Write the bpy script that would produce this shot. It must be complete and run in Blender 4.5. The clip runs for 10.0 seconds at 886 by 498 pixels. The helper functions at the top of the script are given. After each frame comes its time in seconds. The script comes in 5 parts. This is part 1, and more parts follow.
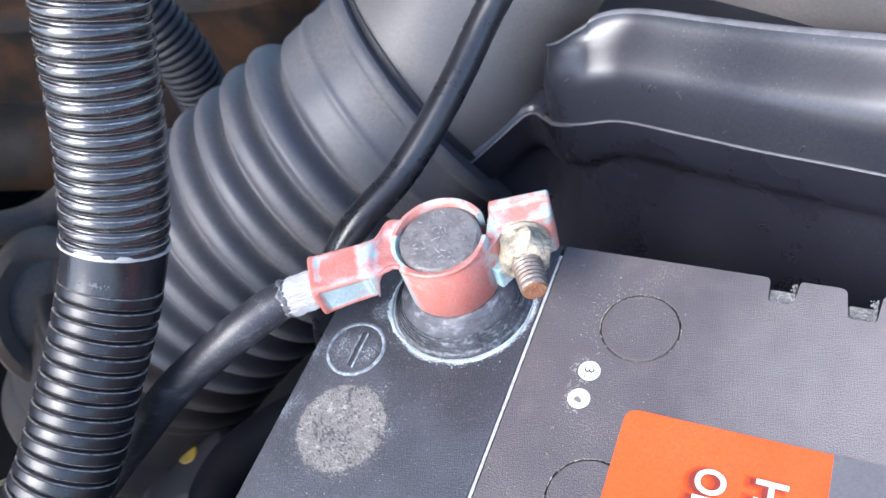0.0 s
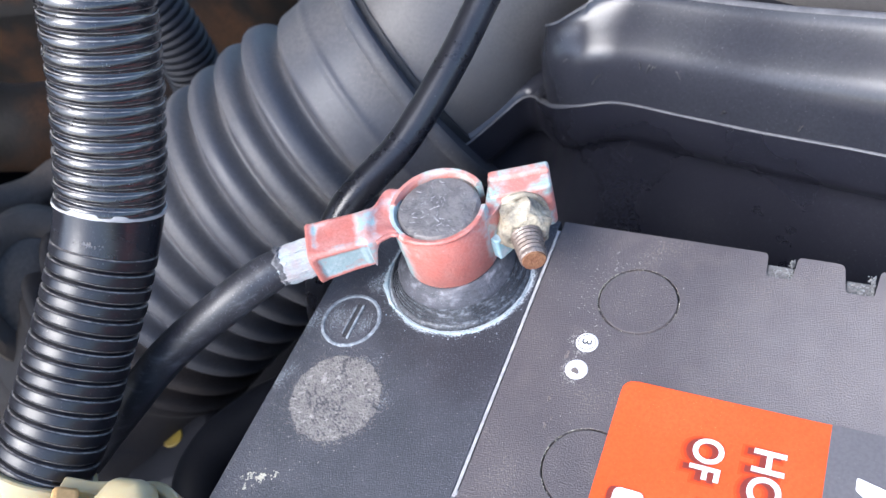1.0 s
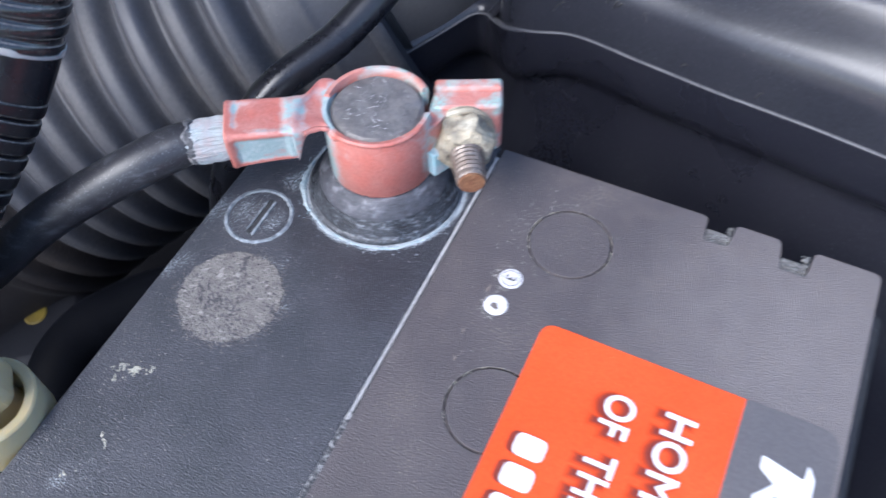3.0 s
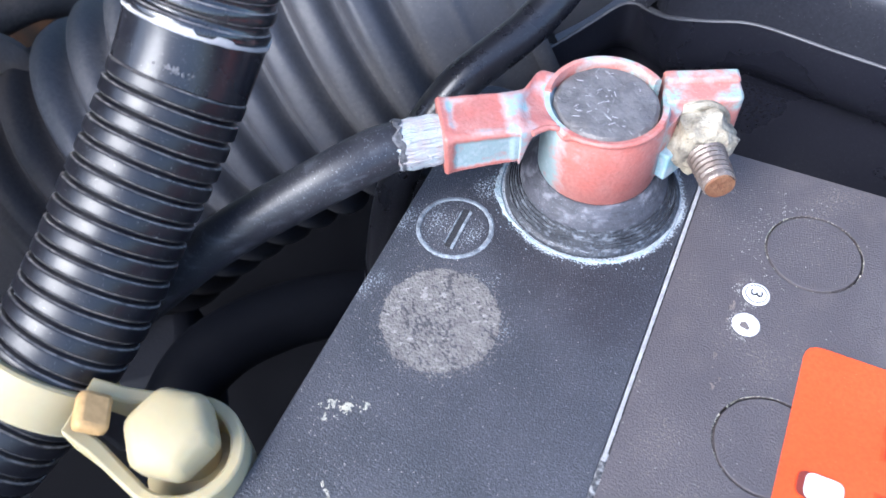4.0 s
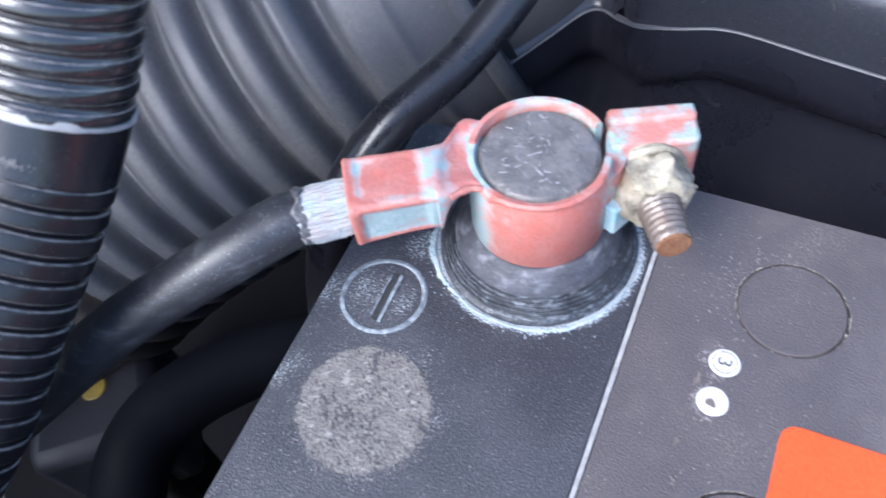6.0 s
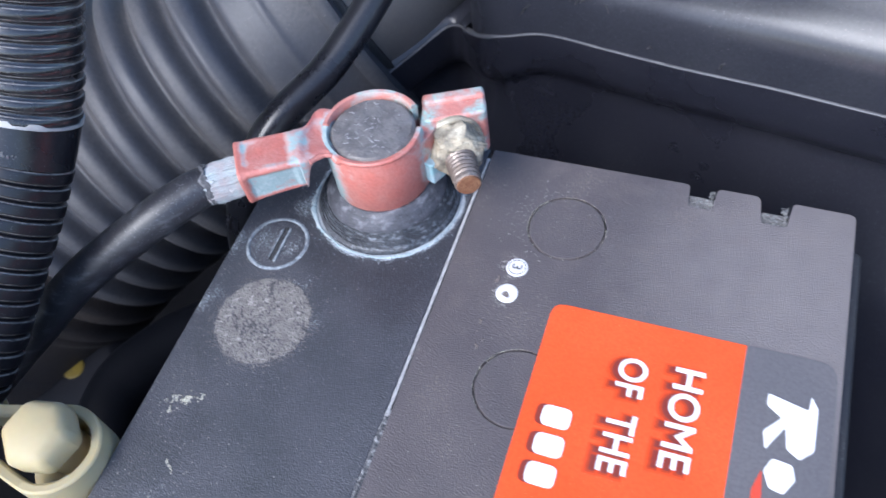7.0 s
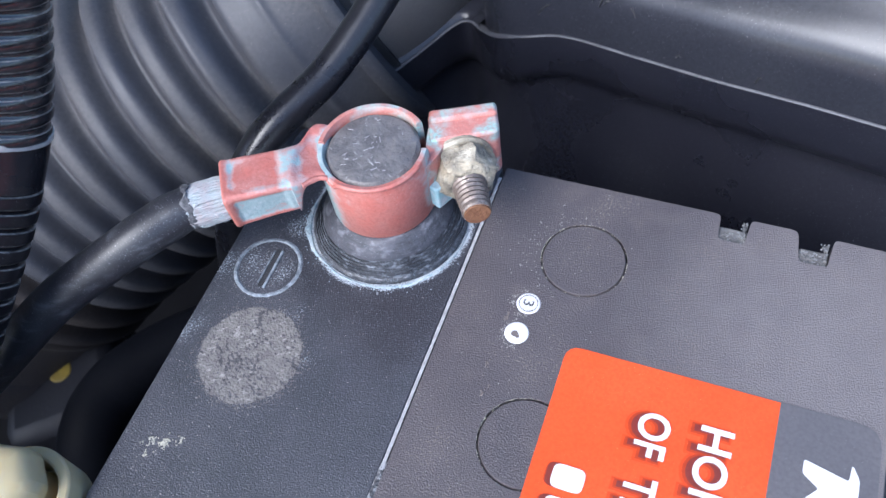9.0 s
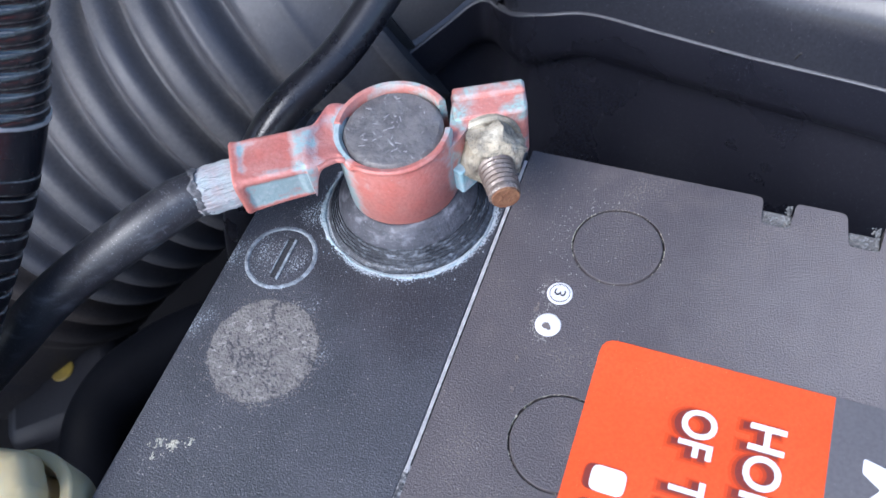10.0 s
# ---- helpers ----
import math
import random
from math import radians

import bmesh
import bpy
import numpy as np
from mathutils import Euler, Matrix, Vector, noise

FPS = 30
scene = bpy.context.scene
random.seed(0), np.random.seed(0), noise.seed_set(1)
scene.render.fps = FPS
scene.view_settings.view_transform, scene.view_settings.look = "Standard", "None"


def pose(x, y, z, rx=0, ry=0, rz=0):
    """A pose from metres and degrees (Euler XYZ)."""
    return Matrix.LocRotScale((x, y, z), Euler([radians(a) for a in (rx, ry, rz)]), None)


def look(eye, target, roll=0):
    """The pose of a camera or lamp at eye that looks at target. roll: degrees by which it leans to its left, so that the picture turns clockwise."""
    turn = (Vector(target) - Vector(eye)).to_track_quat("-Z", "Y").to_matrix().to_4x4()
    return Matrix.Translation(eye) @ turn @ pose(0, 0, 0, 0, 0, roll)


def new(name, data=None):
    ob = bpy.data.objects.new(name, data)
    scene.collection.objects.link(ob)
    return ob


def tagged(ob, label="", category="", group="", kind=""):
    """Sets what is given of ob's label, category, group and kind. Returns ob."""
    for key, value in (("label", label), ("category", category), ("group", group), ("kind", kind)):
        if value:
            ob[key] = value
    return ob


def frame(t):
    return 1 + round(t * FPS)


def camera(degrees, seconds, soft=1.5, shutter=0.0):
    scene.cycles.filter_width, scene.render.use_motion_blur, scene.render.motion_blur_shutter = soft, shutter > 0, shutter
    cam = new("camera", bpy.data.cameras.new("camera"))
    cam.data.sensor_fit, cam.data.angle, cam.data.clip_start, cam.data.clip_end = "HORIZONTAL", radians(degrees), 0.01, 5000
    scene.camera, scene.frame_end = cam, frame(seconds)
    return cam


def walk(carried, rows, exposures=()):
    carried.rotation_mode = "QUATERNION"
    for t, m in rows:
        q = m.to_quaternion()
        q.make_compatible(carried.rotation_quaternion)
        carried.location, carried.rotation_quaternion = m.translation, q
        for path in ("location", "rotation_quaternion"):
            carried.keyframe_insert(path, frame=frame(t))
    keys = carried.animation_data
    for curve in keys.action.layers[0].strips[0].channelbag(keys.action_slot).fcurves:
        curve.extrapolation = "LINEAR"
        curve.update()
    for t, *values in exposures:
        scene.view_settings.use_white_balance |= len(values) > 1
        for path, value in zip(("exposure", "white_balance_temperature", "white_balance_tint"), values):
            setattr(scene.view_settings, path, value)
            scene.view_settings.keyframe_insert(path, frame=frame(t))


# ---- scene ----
cam = camera(56.0, 10.0, soft=1.5, shutter=0.5)
cam.data.dof.use_dof, cam.data.dof.focus_distance, cam.data.dof.aperture_fstop = True, 0.158, 30.0
PATH = [
    (0, (0.05762, -0.11324, 0.15486), (-0.7426, 0.8647, -1.2640), -22.12),
    (0.5, (0.05638, -0.11899, 0.15273), (-0.7355, 0.8845, -1.2529), -21.14),
    (1, (0.05545, -0.12023, 0.14954), (-0.7136, 0.8864, -1.2665), -19.62),
    (1.5, (0.06382, -0.11966, 0.16858), (-0.7371, 0.8819, -1.2334), -20.72),
    (1.8, (0.06425, -0.13024, 0.17104), (-0.7648, 0.8330, -1.2414), -22.78),
    (2, (0.06754, -0.14546, 0.15470), (-0.7907, 0.7960, -1.2550), -21.02),
    (2.2, (0.07254, -0.13691, 0.14708), (-0.7348, 0.8088, -1.2895), -16.01),
    (3.3, (0.02389, -0.11733, 0.12442), (-0.4480, 0.8649, -1.4320), -0.74),
    (3.5, (0.00969, -0.12891, 0.11551), (-0.4619, 0.8870, -1.4193), -0.12),
    (4, (0.00090, -0.12438, 0.12381), (-0.4982, 0.8749, -1.4132), -2.68),
    (4.5, (0.00094, -0.12161, 0.12141), (-0.5321, 0.8694, -1.4095), -4.76),
    (5, (-0.00190, -0.12206, 0.11546), (-0.5179, 0.8648, -1.4240), -4.17),
    (5.5, (0.00081, -0.11541, 0.12047), (-0.5258, 0.8672, -1.4181), -5.01),
    (6, (0.00733, -0.09676, 0.11713), (-0.5386, 0.8396, -1.4434), -8.61),
    (6.2, (0.01187, -0.10385, 0.13047), (-0.4602, 0.8597, -1.4376), -6.72),
    (7.3, (0.05408, -0.12740, 0.14822), (-0.4823, 0.8647, -1.3809), -11.60),
    (7.5, (0.04886, -0.12394, 0.14650), (-0.4740, 0.8401, -1.4050), -10.17),
    (8, (0.04199, -0.11145, 0.14169), (-0.4706, 0.8190, -1.4336), -9.77),
    (8.5, (0.04301, -0.10920, 0.14520), (-0.4803, 0.8283, -1.4224), -10.40),
    (9, (0.04169, -0.10812, 0.14196), (-0.4814, 0.8240, -1.4289), -10.89),
    (9.3, (0.04097, -0.11023, 0.14938), (-0.4758, 0.8059, -1.4329), -11.13),
    (9.4, (0.03889, -0.11436, 0.15599), (-0.4803, 0.8107, -1.4203), -11.30),
    (9.5, (0.03454, -0.10821, 0.13504), (-0.4953, 0.8399, -1.4239), -11.33),
    (9.6, (0.03417, -0.10512, 0.13106), (-0.4867, 0.7953, -1.4589), -12.18),
    (10, (0.03545, -0.10594, 0.13285), (-0.4919, 0.8187, -1.4410), -11.61),
]
EXPOSURES = [(0.0, 1.98, 5900, 10), (0.5, 1.95, 5900, 10), (1.0, 1.8, 5900, 10), (1.5, 1.95, 5900, 10), (2.2, 1.58, 5900, 10), (3.5, 1.37, 5600, 10), (4.0, 1.8, 5600, 10), (5.5, 1.75, 5600, 10), (6.0, 1.66, 5600, 10), (7.5, 1.25, 5600, 10), (8.0, 1.2, 5600, 10), (8.5, 1.31, 5600, 10), (9.0, 1.34, 5600, 10), (9.5, 1.43, 5600, 10), (10.0, 1.29, 5600, 10)]
walk(cam, [(t, look(eye, target, roll)) for t, eye, target, roll in PATH], EXPOSURES)

# ---- world and light ----
SUN_TILT, SUN_TURN = 45.0, 205.0
world = bpy.data.worlds.new("sky")
world.use_nodes = True
scene.world = world
wn = world.node_tree.nodes
sky = wn.new("ShaderNodeTexSky")
sky.sky_type, sky.sun_disc = "NISHITA", False
sky.sun_elevation, sky.sun_rotation = radians(SUN_TILT), radians(SUN_TURN)
sky.air_density, sky.dust_density = 1.0, 2.0
world.node_tree.links.new(sky.outputs[0], wn["Background"].inputs[0])
wn["Background"].inputs[1].default_value = 0.15
sun = new("sun", bpy.data.lights.new("sun", "SUN"))
sun.data.energy, sun.data.angle, sun.data.color = 1.75, radians(38), (1.0, 0.95, 0.90)
sun.rotation_euler = (radians(90 - SUN_TILT), 0, radians(180 - SUN_TURN))


# ---- materials ----
def material(name, base, second, rough=0.5, metal=0.0, grain=900.0, patch=90.0, bump=0.15, dust=0.0, dust_colour=(0.3, 0.29, 0.29), spread=0.5, rough_var=0.15, spec=0.5, patch_edge=0.12, grime=0.55):
    """Two-scale mottled surface: base and second colours in patches, fine grain in the relief, and specks of dust."""
    m = bpy.data.materials.new(name)
    m.use_nodes = True
    n, l = m.node_tree.nodes, m.node_tree.links
    bsdf = n["Principled BSDF"]
    bsdf.inputs["Metallic"].default_value = metal
    bsdf.inputs["Specular IOR Level"].default_value = spec
    co = n.new("ShaderNodeTexCoord")

    def noise_at(scale, detail=6.0):
        x = n.new("ShaderNodeTexNoise")
        x.inputs["Scale"].default_value, x.inputs["Detail"].default_value = scale, detail
        l.new(co.outputs["Object"], x.inputs["Vector"])
        return x.outputs["Fac"]

    def ramp(fac, lo, hi, a=0.0, b=1.0):
        x = n.new("ShaderNodeMapRange")
        for i, v in zip((1, 2, 3, 4), (lo, hi, a, b)):
            x.inputs[i].default_value = v
        l.new(fac, x.inputs[0])
        return x.outputs[0]

    def mix(fac, a, b):
        x = n.new("ShaderNodeMix")
        x.data_type = "RGBA"
        for sock, v in ((x.inputs[0], fac), (x.inputs[6], a), (x.inputs[7], b)):
            if isinstance(v, tuple):
                sock.default_value = (*v, 1.0)
            else:
                l.new(v, sock)
        return x.outputs[2]

    big, fine = noise_at(patch), noise_at(grain, 3.0)
    colour = mix(ramp(big, spread - patch_edge, spread + patch_edge), base, second)
    dark = tuple(v * 0.72 for v in base)
    colour = mix(ramp(fine, 0.62, 0.30, 0.0, grime), colour, dark)
    if dust:
        speck = noise_at(grain * 2.6, 2.0)
        veil = noise_at(patch * 0.55, 5.0)
        x = n.new("ShaderNodeMath")
        x.operation = "MULTIPLY"
        l.new(ramp(speck, 0.72 - 0.16 * dust, 0.80 - 0.10 * dust), x.inputs[0])
        l.new(ramp(veil, 0.35, 0.68, 0.25, 1.0), x.inputs[1])
        colour = mix(x.outputs[0], colour, dust_colour)
    l.new(colour, bsdf.inputs["Base Color"])
    l.new(ramp(big, 0.3, 0.7, rough - rough_var, rough + rough_var), bsdf.inputs["Roughness"])
    b = n.new("ShaderNodeBump")
    b.inputs["Strength"].default_value, b.inputs["Distance"].default_value = bump, 0.0004
    l.new(fine, b.inputs["Height"])
    l.new(b.outputs[0], bsdf.inputs["Normal"])
    return m


def powder_and_light(m, spots, colour, soft=False):
    """Adds a powdery deposit, or with soft a smooth painted light or dark tone, to a mottled material: rings and blots
    at given places (x, y, inner, outer, strength) on a level surface.
    """
    n, l = m.node_tree.nodes, m.node_tree.links
    bsdf = n["Principled BSDF"]
    co = n.new("ShaderNodeTexCoord")
    gritty = n.new("ShaderNodeTexNoise")
    gritty.inputs["Scale"].default_value, gritty.inputs["Detail"].default_value = 3000.0, 3.0
    clumps = n.new("ShaderNodeTexNoise")
    clumps.inputs["Scale"].default_value, clumps.inputs["Detail"].default_value = 170.0, 4.0
    for x in (gritty, clumps):
        l.new(co.outputs["Object"], x.inputs["Vector"])

    def calc(op, a, b):
        x = n.new("ShaderNodeMath")
        x.operation = op
        for sock, v in zip(x.inputs, (a, b)):
            if isinstance(v, (int, float)):
                sock.default_value = v
            else:
                l.new(v, sock)
        return x.outputs[0]

    total = 0.0
    for x0, y0, inner, outer, strength in spots:
        far = n.new("ShaderNodeVectorMath")
        far.operation = "DISTANCE"
        l.new(co.outputs["Object"], far.inputs[0])
        far.inputs[1].default_value = (x0, y0, 0.0)
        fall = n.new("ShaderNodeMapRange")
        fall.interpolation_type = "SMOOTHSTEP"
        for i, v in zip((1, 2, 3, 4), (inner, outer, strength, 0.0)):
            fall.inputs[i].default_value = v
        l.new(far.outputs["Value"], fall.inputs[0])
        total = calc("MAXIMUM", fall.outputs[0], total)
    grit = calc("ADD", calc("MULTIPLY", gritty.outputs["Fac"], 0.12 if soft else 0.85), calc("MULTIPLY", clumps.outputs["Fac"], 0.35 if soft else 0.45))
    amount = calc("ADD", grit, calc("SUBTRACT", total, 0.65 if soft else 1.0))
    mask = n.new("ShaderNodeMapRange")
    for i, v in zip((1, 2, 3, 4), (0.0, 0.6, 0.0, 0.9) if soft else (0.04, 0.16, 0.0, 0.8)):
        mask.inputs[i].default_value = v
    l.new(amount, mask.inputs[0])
    x = n.new("ShaderNodeMix")
    x.data_type = "RGBA"
    l.new(mask.outputs[0], x.inputs[0])
    l.new(bsdf.inputs["Base Color"].links[0].from_socket, x.inputs[6])
    x.inputs[7].default_value = (*colour, 1.0)
    l.new(x.outputs[2], bsdf.inputs["Base Color"])
    return m


def overlay(m, colour, scale, lo, hi, stretch=(1, 1, 1), turn=0.0, centre=None, strength=1.0, detail=4.0, clump=0.0):
    """Lays a second colour over a mottled material: streaks along one direction, or rings round a centre."""
    n, l = m.node_tree.nodes, m.node_tree.links
    bsdf = n["Principled BSDF"]
    co = n.new("ShaderNodeTexCoord")
    at = n.new("ShaderNodeMapping")
    at.vector_type = "POINT"
    l.new(co.outputs["Object"], at.inputs["Vector"])
    if centre:
        at.inputs["Location"].default_value = (-centre[0], -centre[1], 0)
        xyz = n.new("ShaderNodeSeparateXYZ")
        l.new(at.outputs[0], xyz.inputs[0])
        far = n.new("ShaderNodeVectorMath")
        far.operation = "LENGTH"
        flat = n.new("ShaderNodeCombineXYZ")
        l.new(xyz.outputs[0], flat.inputs[0])
        l.new(xyz.outputs[1], flat.inputs[1])
        l.new(flat.outputs[0], far.inputs[0])
        unit = n.new("ShaderNodeVectorMath")
        unit.operation = "NORMALIZE"
        l.new(flat.outputs[0], unit.inputs[0])
        short = n.new("ShaderNodeVectorMath")
        short.operation = "SCALE"
        short.inputs["Scale"].default_value = stretch[1] * 0.015
        l.new(unit.outputs[0], short.inputs[0])
        parts = n.new("ShaderNodeSeparateXYZ")
        l.new(short.outputs[0], parts.inputs[0])
        vector = n.new("ShaderNodeCombineXYZ")
        l.new(parts.outputs[0], vector.inputs[0])
        l.new(parts.outputs[1], vector.inputs[1])
        l.new(far.outputs["Value"], vector.inputs[2])
        vector = vector.outputs[0]
    else:
        turned = n.new("ShaderNodeVectorRotate")
        turned.inputs["Angle"].default_value = turn
        l.new(at.outputs[0], turned.inputs["Vector"])
        wide = n.new("ShaderNodeMapping")
        wide.inputs["Scale"].default_value = stretch
        l.new(turned.outputs[0], wide.inputs["Vector"])
        vector = wide.outputs[0]
    t = n.new("ShaderNodeTexNoise")
    t.inputs["Scale"].default_value, t.inputs["Detail"].default_value = scale, detail
    l.new(vector, t.inputs["Vector"])
    value = t.outputs["Fac"]
    if clump:
        c = n.new("ShaderNodeTexNoise")
        c.inputs["Scale"].default_value, c.inputs["Detail"].default_value = clump, 3.0
        l.new(co.outputs["Object"], c.inputs["Vector"])
        add = n.new("ShaderNodeMath")
        add.operation = "MULTIPLY_ADD"
        l.new(c.outputs["Fac"], add.inputs[0])
        add.inputs[1].default_value = 0.6
        l.new(value, add.inputs[2])
        shift = n.new("ShaderNodeMath")
        shift.operation = "SUBTRACT"
        l.new(add.outputs[0], shift.inputs[0])
        shift.inputs[1].default_value = 0.3
        value = shift.outputs[0]
    mask = n.new("ShaderNodeMapRange")
    for i, v in zip((1, 2, 3, 4), (lo, hi, 0.0, strength)):
        mask.inputs[i].default_value = v
    l.new(value, mask.inputs[0])
    x = n.new("ShaderNodeMix")
    x.data_type = "RGBA"
    l.new(mask.outputs[0], x.inputs[0])
    l.new(bsdf.inputs["Base Color"].links[0].from_socket, x.inputs[6])
    x.inputs[7].default_value = (*colour, 1.0)
    l.new(x.outputs[2], bsdf.inputs["Base Color"])
    return m


POST = (-0.019, -0.0195)
PANEL = material("vent_panel_plastic", (0.083, 0.071, 0.073), (0.095, 0.081, 0.082), 0.42, 0, 3000, 60, 0.6, 0.35, rough_var=0.05)
overlay(PANEL, (0.045, 0.042, 0.045), 2200, 0.63, 0.70, strength=0.55, detail=2.0)
# soft pale blots to the right: brown dust, with the sky's sheen painted in
powder_and_light(PANEL, [(0.080, -0.024, 0.010, 0.082, 0.95), (0.080, -0.10, 0.010, 0.062, 0.8)], (0.180, 0.161, 0.156), True)
overlay(PANEL, (0.14, 0.115, 0.108), 90, 0.58, 0.75, strength=0.5)
overlay(PANEL, (0.20, 0.165, 0.14), 2400, 0.66, 0.72, strength=0.6, detail=2.0, clump=60)
# soft dark blots by the post: a stain with a dark reflection painted in
LEDGE = powder_and_light(powder_and_light(material("lid_plastic", (0.042, 0.043, 0.050), (0.056, 0.055, 0.064), 0.33, 0, 3000, 70, 0.6, 0.6, (0.33, 0.35, 0.37), rough_var=0.05), [(*POST, 0.020, 0.040, 0.75), (-0.008, -0.042, 0.004, 0.022, 0.8)], (0.018, 0.017, 0.022), True),
                 [(*POST, 0.0168, 0.0200, 0.56), (-0.0365, -0.0265, 0.001, 0.009, 0.40), (-0.0465, -0.040, 0.002, 0.011, 0.35), (-0.0485, -0.055, 0.001, 0.012, 0.36), (-0.0225, -0.055, 0.001, 0.008, 0.32), (-0.030, -0.0465, 0.001, 0.008, 0.33),
                  (-0.034, -0.0685, 0.001, 0.006, 0.24), (-0.042, -0.078, 0.001, 0.009, 0.27), (-0.038, -0.1, 0.001, 0.012, 0.33), (-0.047, -0.12, 0.002, 0.02, 0.35), (-0.040, -0.0385, 0.0055, 0.009, 0.33)], (0.50, 0.54, 0.57))
overlay(LEDGE, (0.17, 0.178, 0.195), 3200, 0.61, 0.68, strength=0.75, detail=2.0)
CASE = material("case_plastic", (0.02, 0.02, 0.023), (0.028, 0.028, 0.03), 0.5, 0, 1500, 70, 0.3, 0.3)
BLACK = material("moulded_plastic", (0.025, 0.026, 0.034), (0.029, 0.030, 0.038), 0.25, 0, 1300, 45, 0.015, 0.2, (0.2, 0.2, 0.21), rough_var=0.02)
# darker than BLACK, for the lower body; in cover_valley it stands for shade
LOWER = material("dark_moulded_plastic", (0.013, 0.0135, 0.020), (0.019, 0.0195, 0.027), 0.31, 0, 1300, 28, 0.08, 0.35, (0.2, 0.2, 0.21), rough_var=0.08)
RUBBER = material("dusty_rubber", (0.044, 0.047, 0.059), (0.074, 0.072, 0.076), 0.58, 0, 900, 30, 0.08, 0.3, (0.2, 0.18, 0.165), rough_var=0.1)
# darker and browner than the front bellows
REAR_RUBBER = material("rear_rubber", (0.030, 0.027, 0.028), (0.050, 0.042, 0.039), 0.7, 0, 900, 30, 0.08, 0.4, (0.1, 0.085, 0.075), rough_var=0.1, spec=0.3)
DUCT = material("matt_duct_plastic", (0.088, 0.083, 0.084), (0.112, 0.104, 0.099), 0.48, 0, 1100, 30, 0.08, 0.3, (0.2, 0.19, 0.18), rough_var=0.08)
SCUFFED = material("scuffed_edge", (0.075, 0.075, 0.085), (0.12, 0.12, 0.13), 0.5, 0, 1300, 200, 0.1)
LOOM_EDGE = material("dusty_loom_edge", (0.23, 0.215, 0.205), (0.05, 0.048, 0.05), 0.45, 0, 2200, 600, 0.3, 0.9, (0.33, 0.31, 0.3), spread=0.5)
LOOM = material("glossy_loom", (0.006, 0.006, 0.009), (0.009, 0.0088, 0.012), 0.34, 0, 1600, 160, 0.03, 0.25, (0.3, 0.29, 0.29), rough_var=0.06, spec=0.5)
LOOM_HAZY = material("hazy_loom", (0.010, 0.010, 0.013), (0.015, 0.0145, 0.017), 0.24, 0, 1600, 160, 0.03, 0.35, (0.3, 0.29, 0.29), rough_var=0.06, spec=0.9)
overlay(LOOM_HAZY, (0.11, 0.11, 0.12), 260, 0.54, 0.72, stretch=(1, 1, 0.35), strength=0.1, detail=6.0)
TAPE = material("black_tape", (0.009, 0.009, 0.013), (0.013, 0.013, 0.016), 0.26, 0, 1600, 120, 0.04, 0.3, (0.3, 0.3, 0.3), rough_var=0.06)
PALE_EDGE = material("pale_tape_edge", (0.40, 0.39, 0.385), (0.27, 0.26, 0.255), 0.6, 0, 1400, 400, 0.3)
SHEATH = material("cable_sheath", (0.014, 0.014, 0.018), (0.020, 0.020, 0.024), 0.30, 0, 1300, 110, 0.03, 0.35, (0.2, 0.2, 0.21), rough_var=0.07)
DUSTY_SHEATH = material("dusty_cable_sheath", (0.016, 0.016, 0.021), (0.024, 0.024, 0.029), 0.42, 0, 1300, 110, 0.06, 0.6, (0.20, 0.20, 0.22), rough_var=0.08, spec=0.5)
overlay(DUSTY_SHEATH, (0.10, 0.105, 0.12), 420, 0.56, 0.70, stretch=(0.5, 0.5, 1.6), turn=0.75, strength=0.4, detail=7.0)
VERDIGRIS = material("verdigris", (0.22, 0.40, 0.44), (0.36, 0.42, 0.46), 0.7, 0, 1500, 300, 0.4, 0.4, (0.62, 0.66, 0.68))
PATINA = material("pale_patina", (0.50, 0.195, 0.16), (0.29, 0.45, 0.43), 0.52, 0.05, 1500, 160, 0.3, 0.45, (0.50, 0.46, 0.47), spread=0.55, patch_edge=0.05)
overlay(PATINA, (0.48, 0.31, 0.28), 330, 0.52, 0.68, strength=0.65)
POWDER = material("corrosion_powder", (0.27, 0.35, 0.385), (0.44, 0.47, 0.48), 0.9, 0, 2200, 500, 0.9)
CHALK = material("chalky_mark_edge", (0.29, 0.32, 0.345), (0.12, 0.132, 0.15), 0.9, 0, 2200, 700, 0.7)
SEAM = material("broken_seam_dust", (0.30, 0.295, 0.29), (0.035, 0.035, 0.04), 0.9, 0, 2200, 900, 0.7, spread=0.45, patch_edge=0.06)
SMEAR = material("brown_smear", (0.18, 0.145, 0.130), (0.125, 0.105, 0.10), 0.8, 0, 1800, 400, 0.4)
SMEARS = ((0.0118, -0.0365, 0.0011, 0.0040, 1.05, 0.1), (0.0110, -0.0450, 0.0016, 0.0040, 1.15, 0.2), (0.0125, -0.0520, 0.0009, 0.0050, 1.05, -0.1))
GRAIN = material("dust_grain", (0.36, 0.34, 0.32), (0.24, 0.22, 0.205), 0.9, 0, 1800, 400, 0.5)
RESIDUE = material("dried_residue", (0.52, 0.49, 0.39), (0.32, 0.31, 0.265), 0.9, 0, 1800, 400, 0.7)
GREY_PATCH = material("worn_grey_patch", (0.175, 0.160, 0.148), (0.125, 0.115, 0.110), 0.85, 0, 1900, 500, 0.9, 0.4, (0.27, 0.255, 0.235), spread=0.52, patch_edge=0.14)
overlay(GREY_PATCH, (0.055, 0.053, 0.057), 1400, 0.55, 0.64, stretch=(0.8, 1.15, 1), turn=0.5, strength=0.95, detail=3.5, clump=190)
overlay(GREY_PATCH, (0.27, 0.255, 0.235), 1000, 0.60, 0.71, stretch=(0.6, 1.3, 1), turn=-0.7, detail=3.5, clump=160)
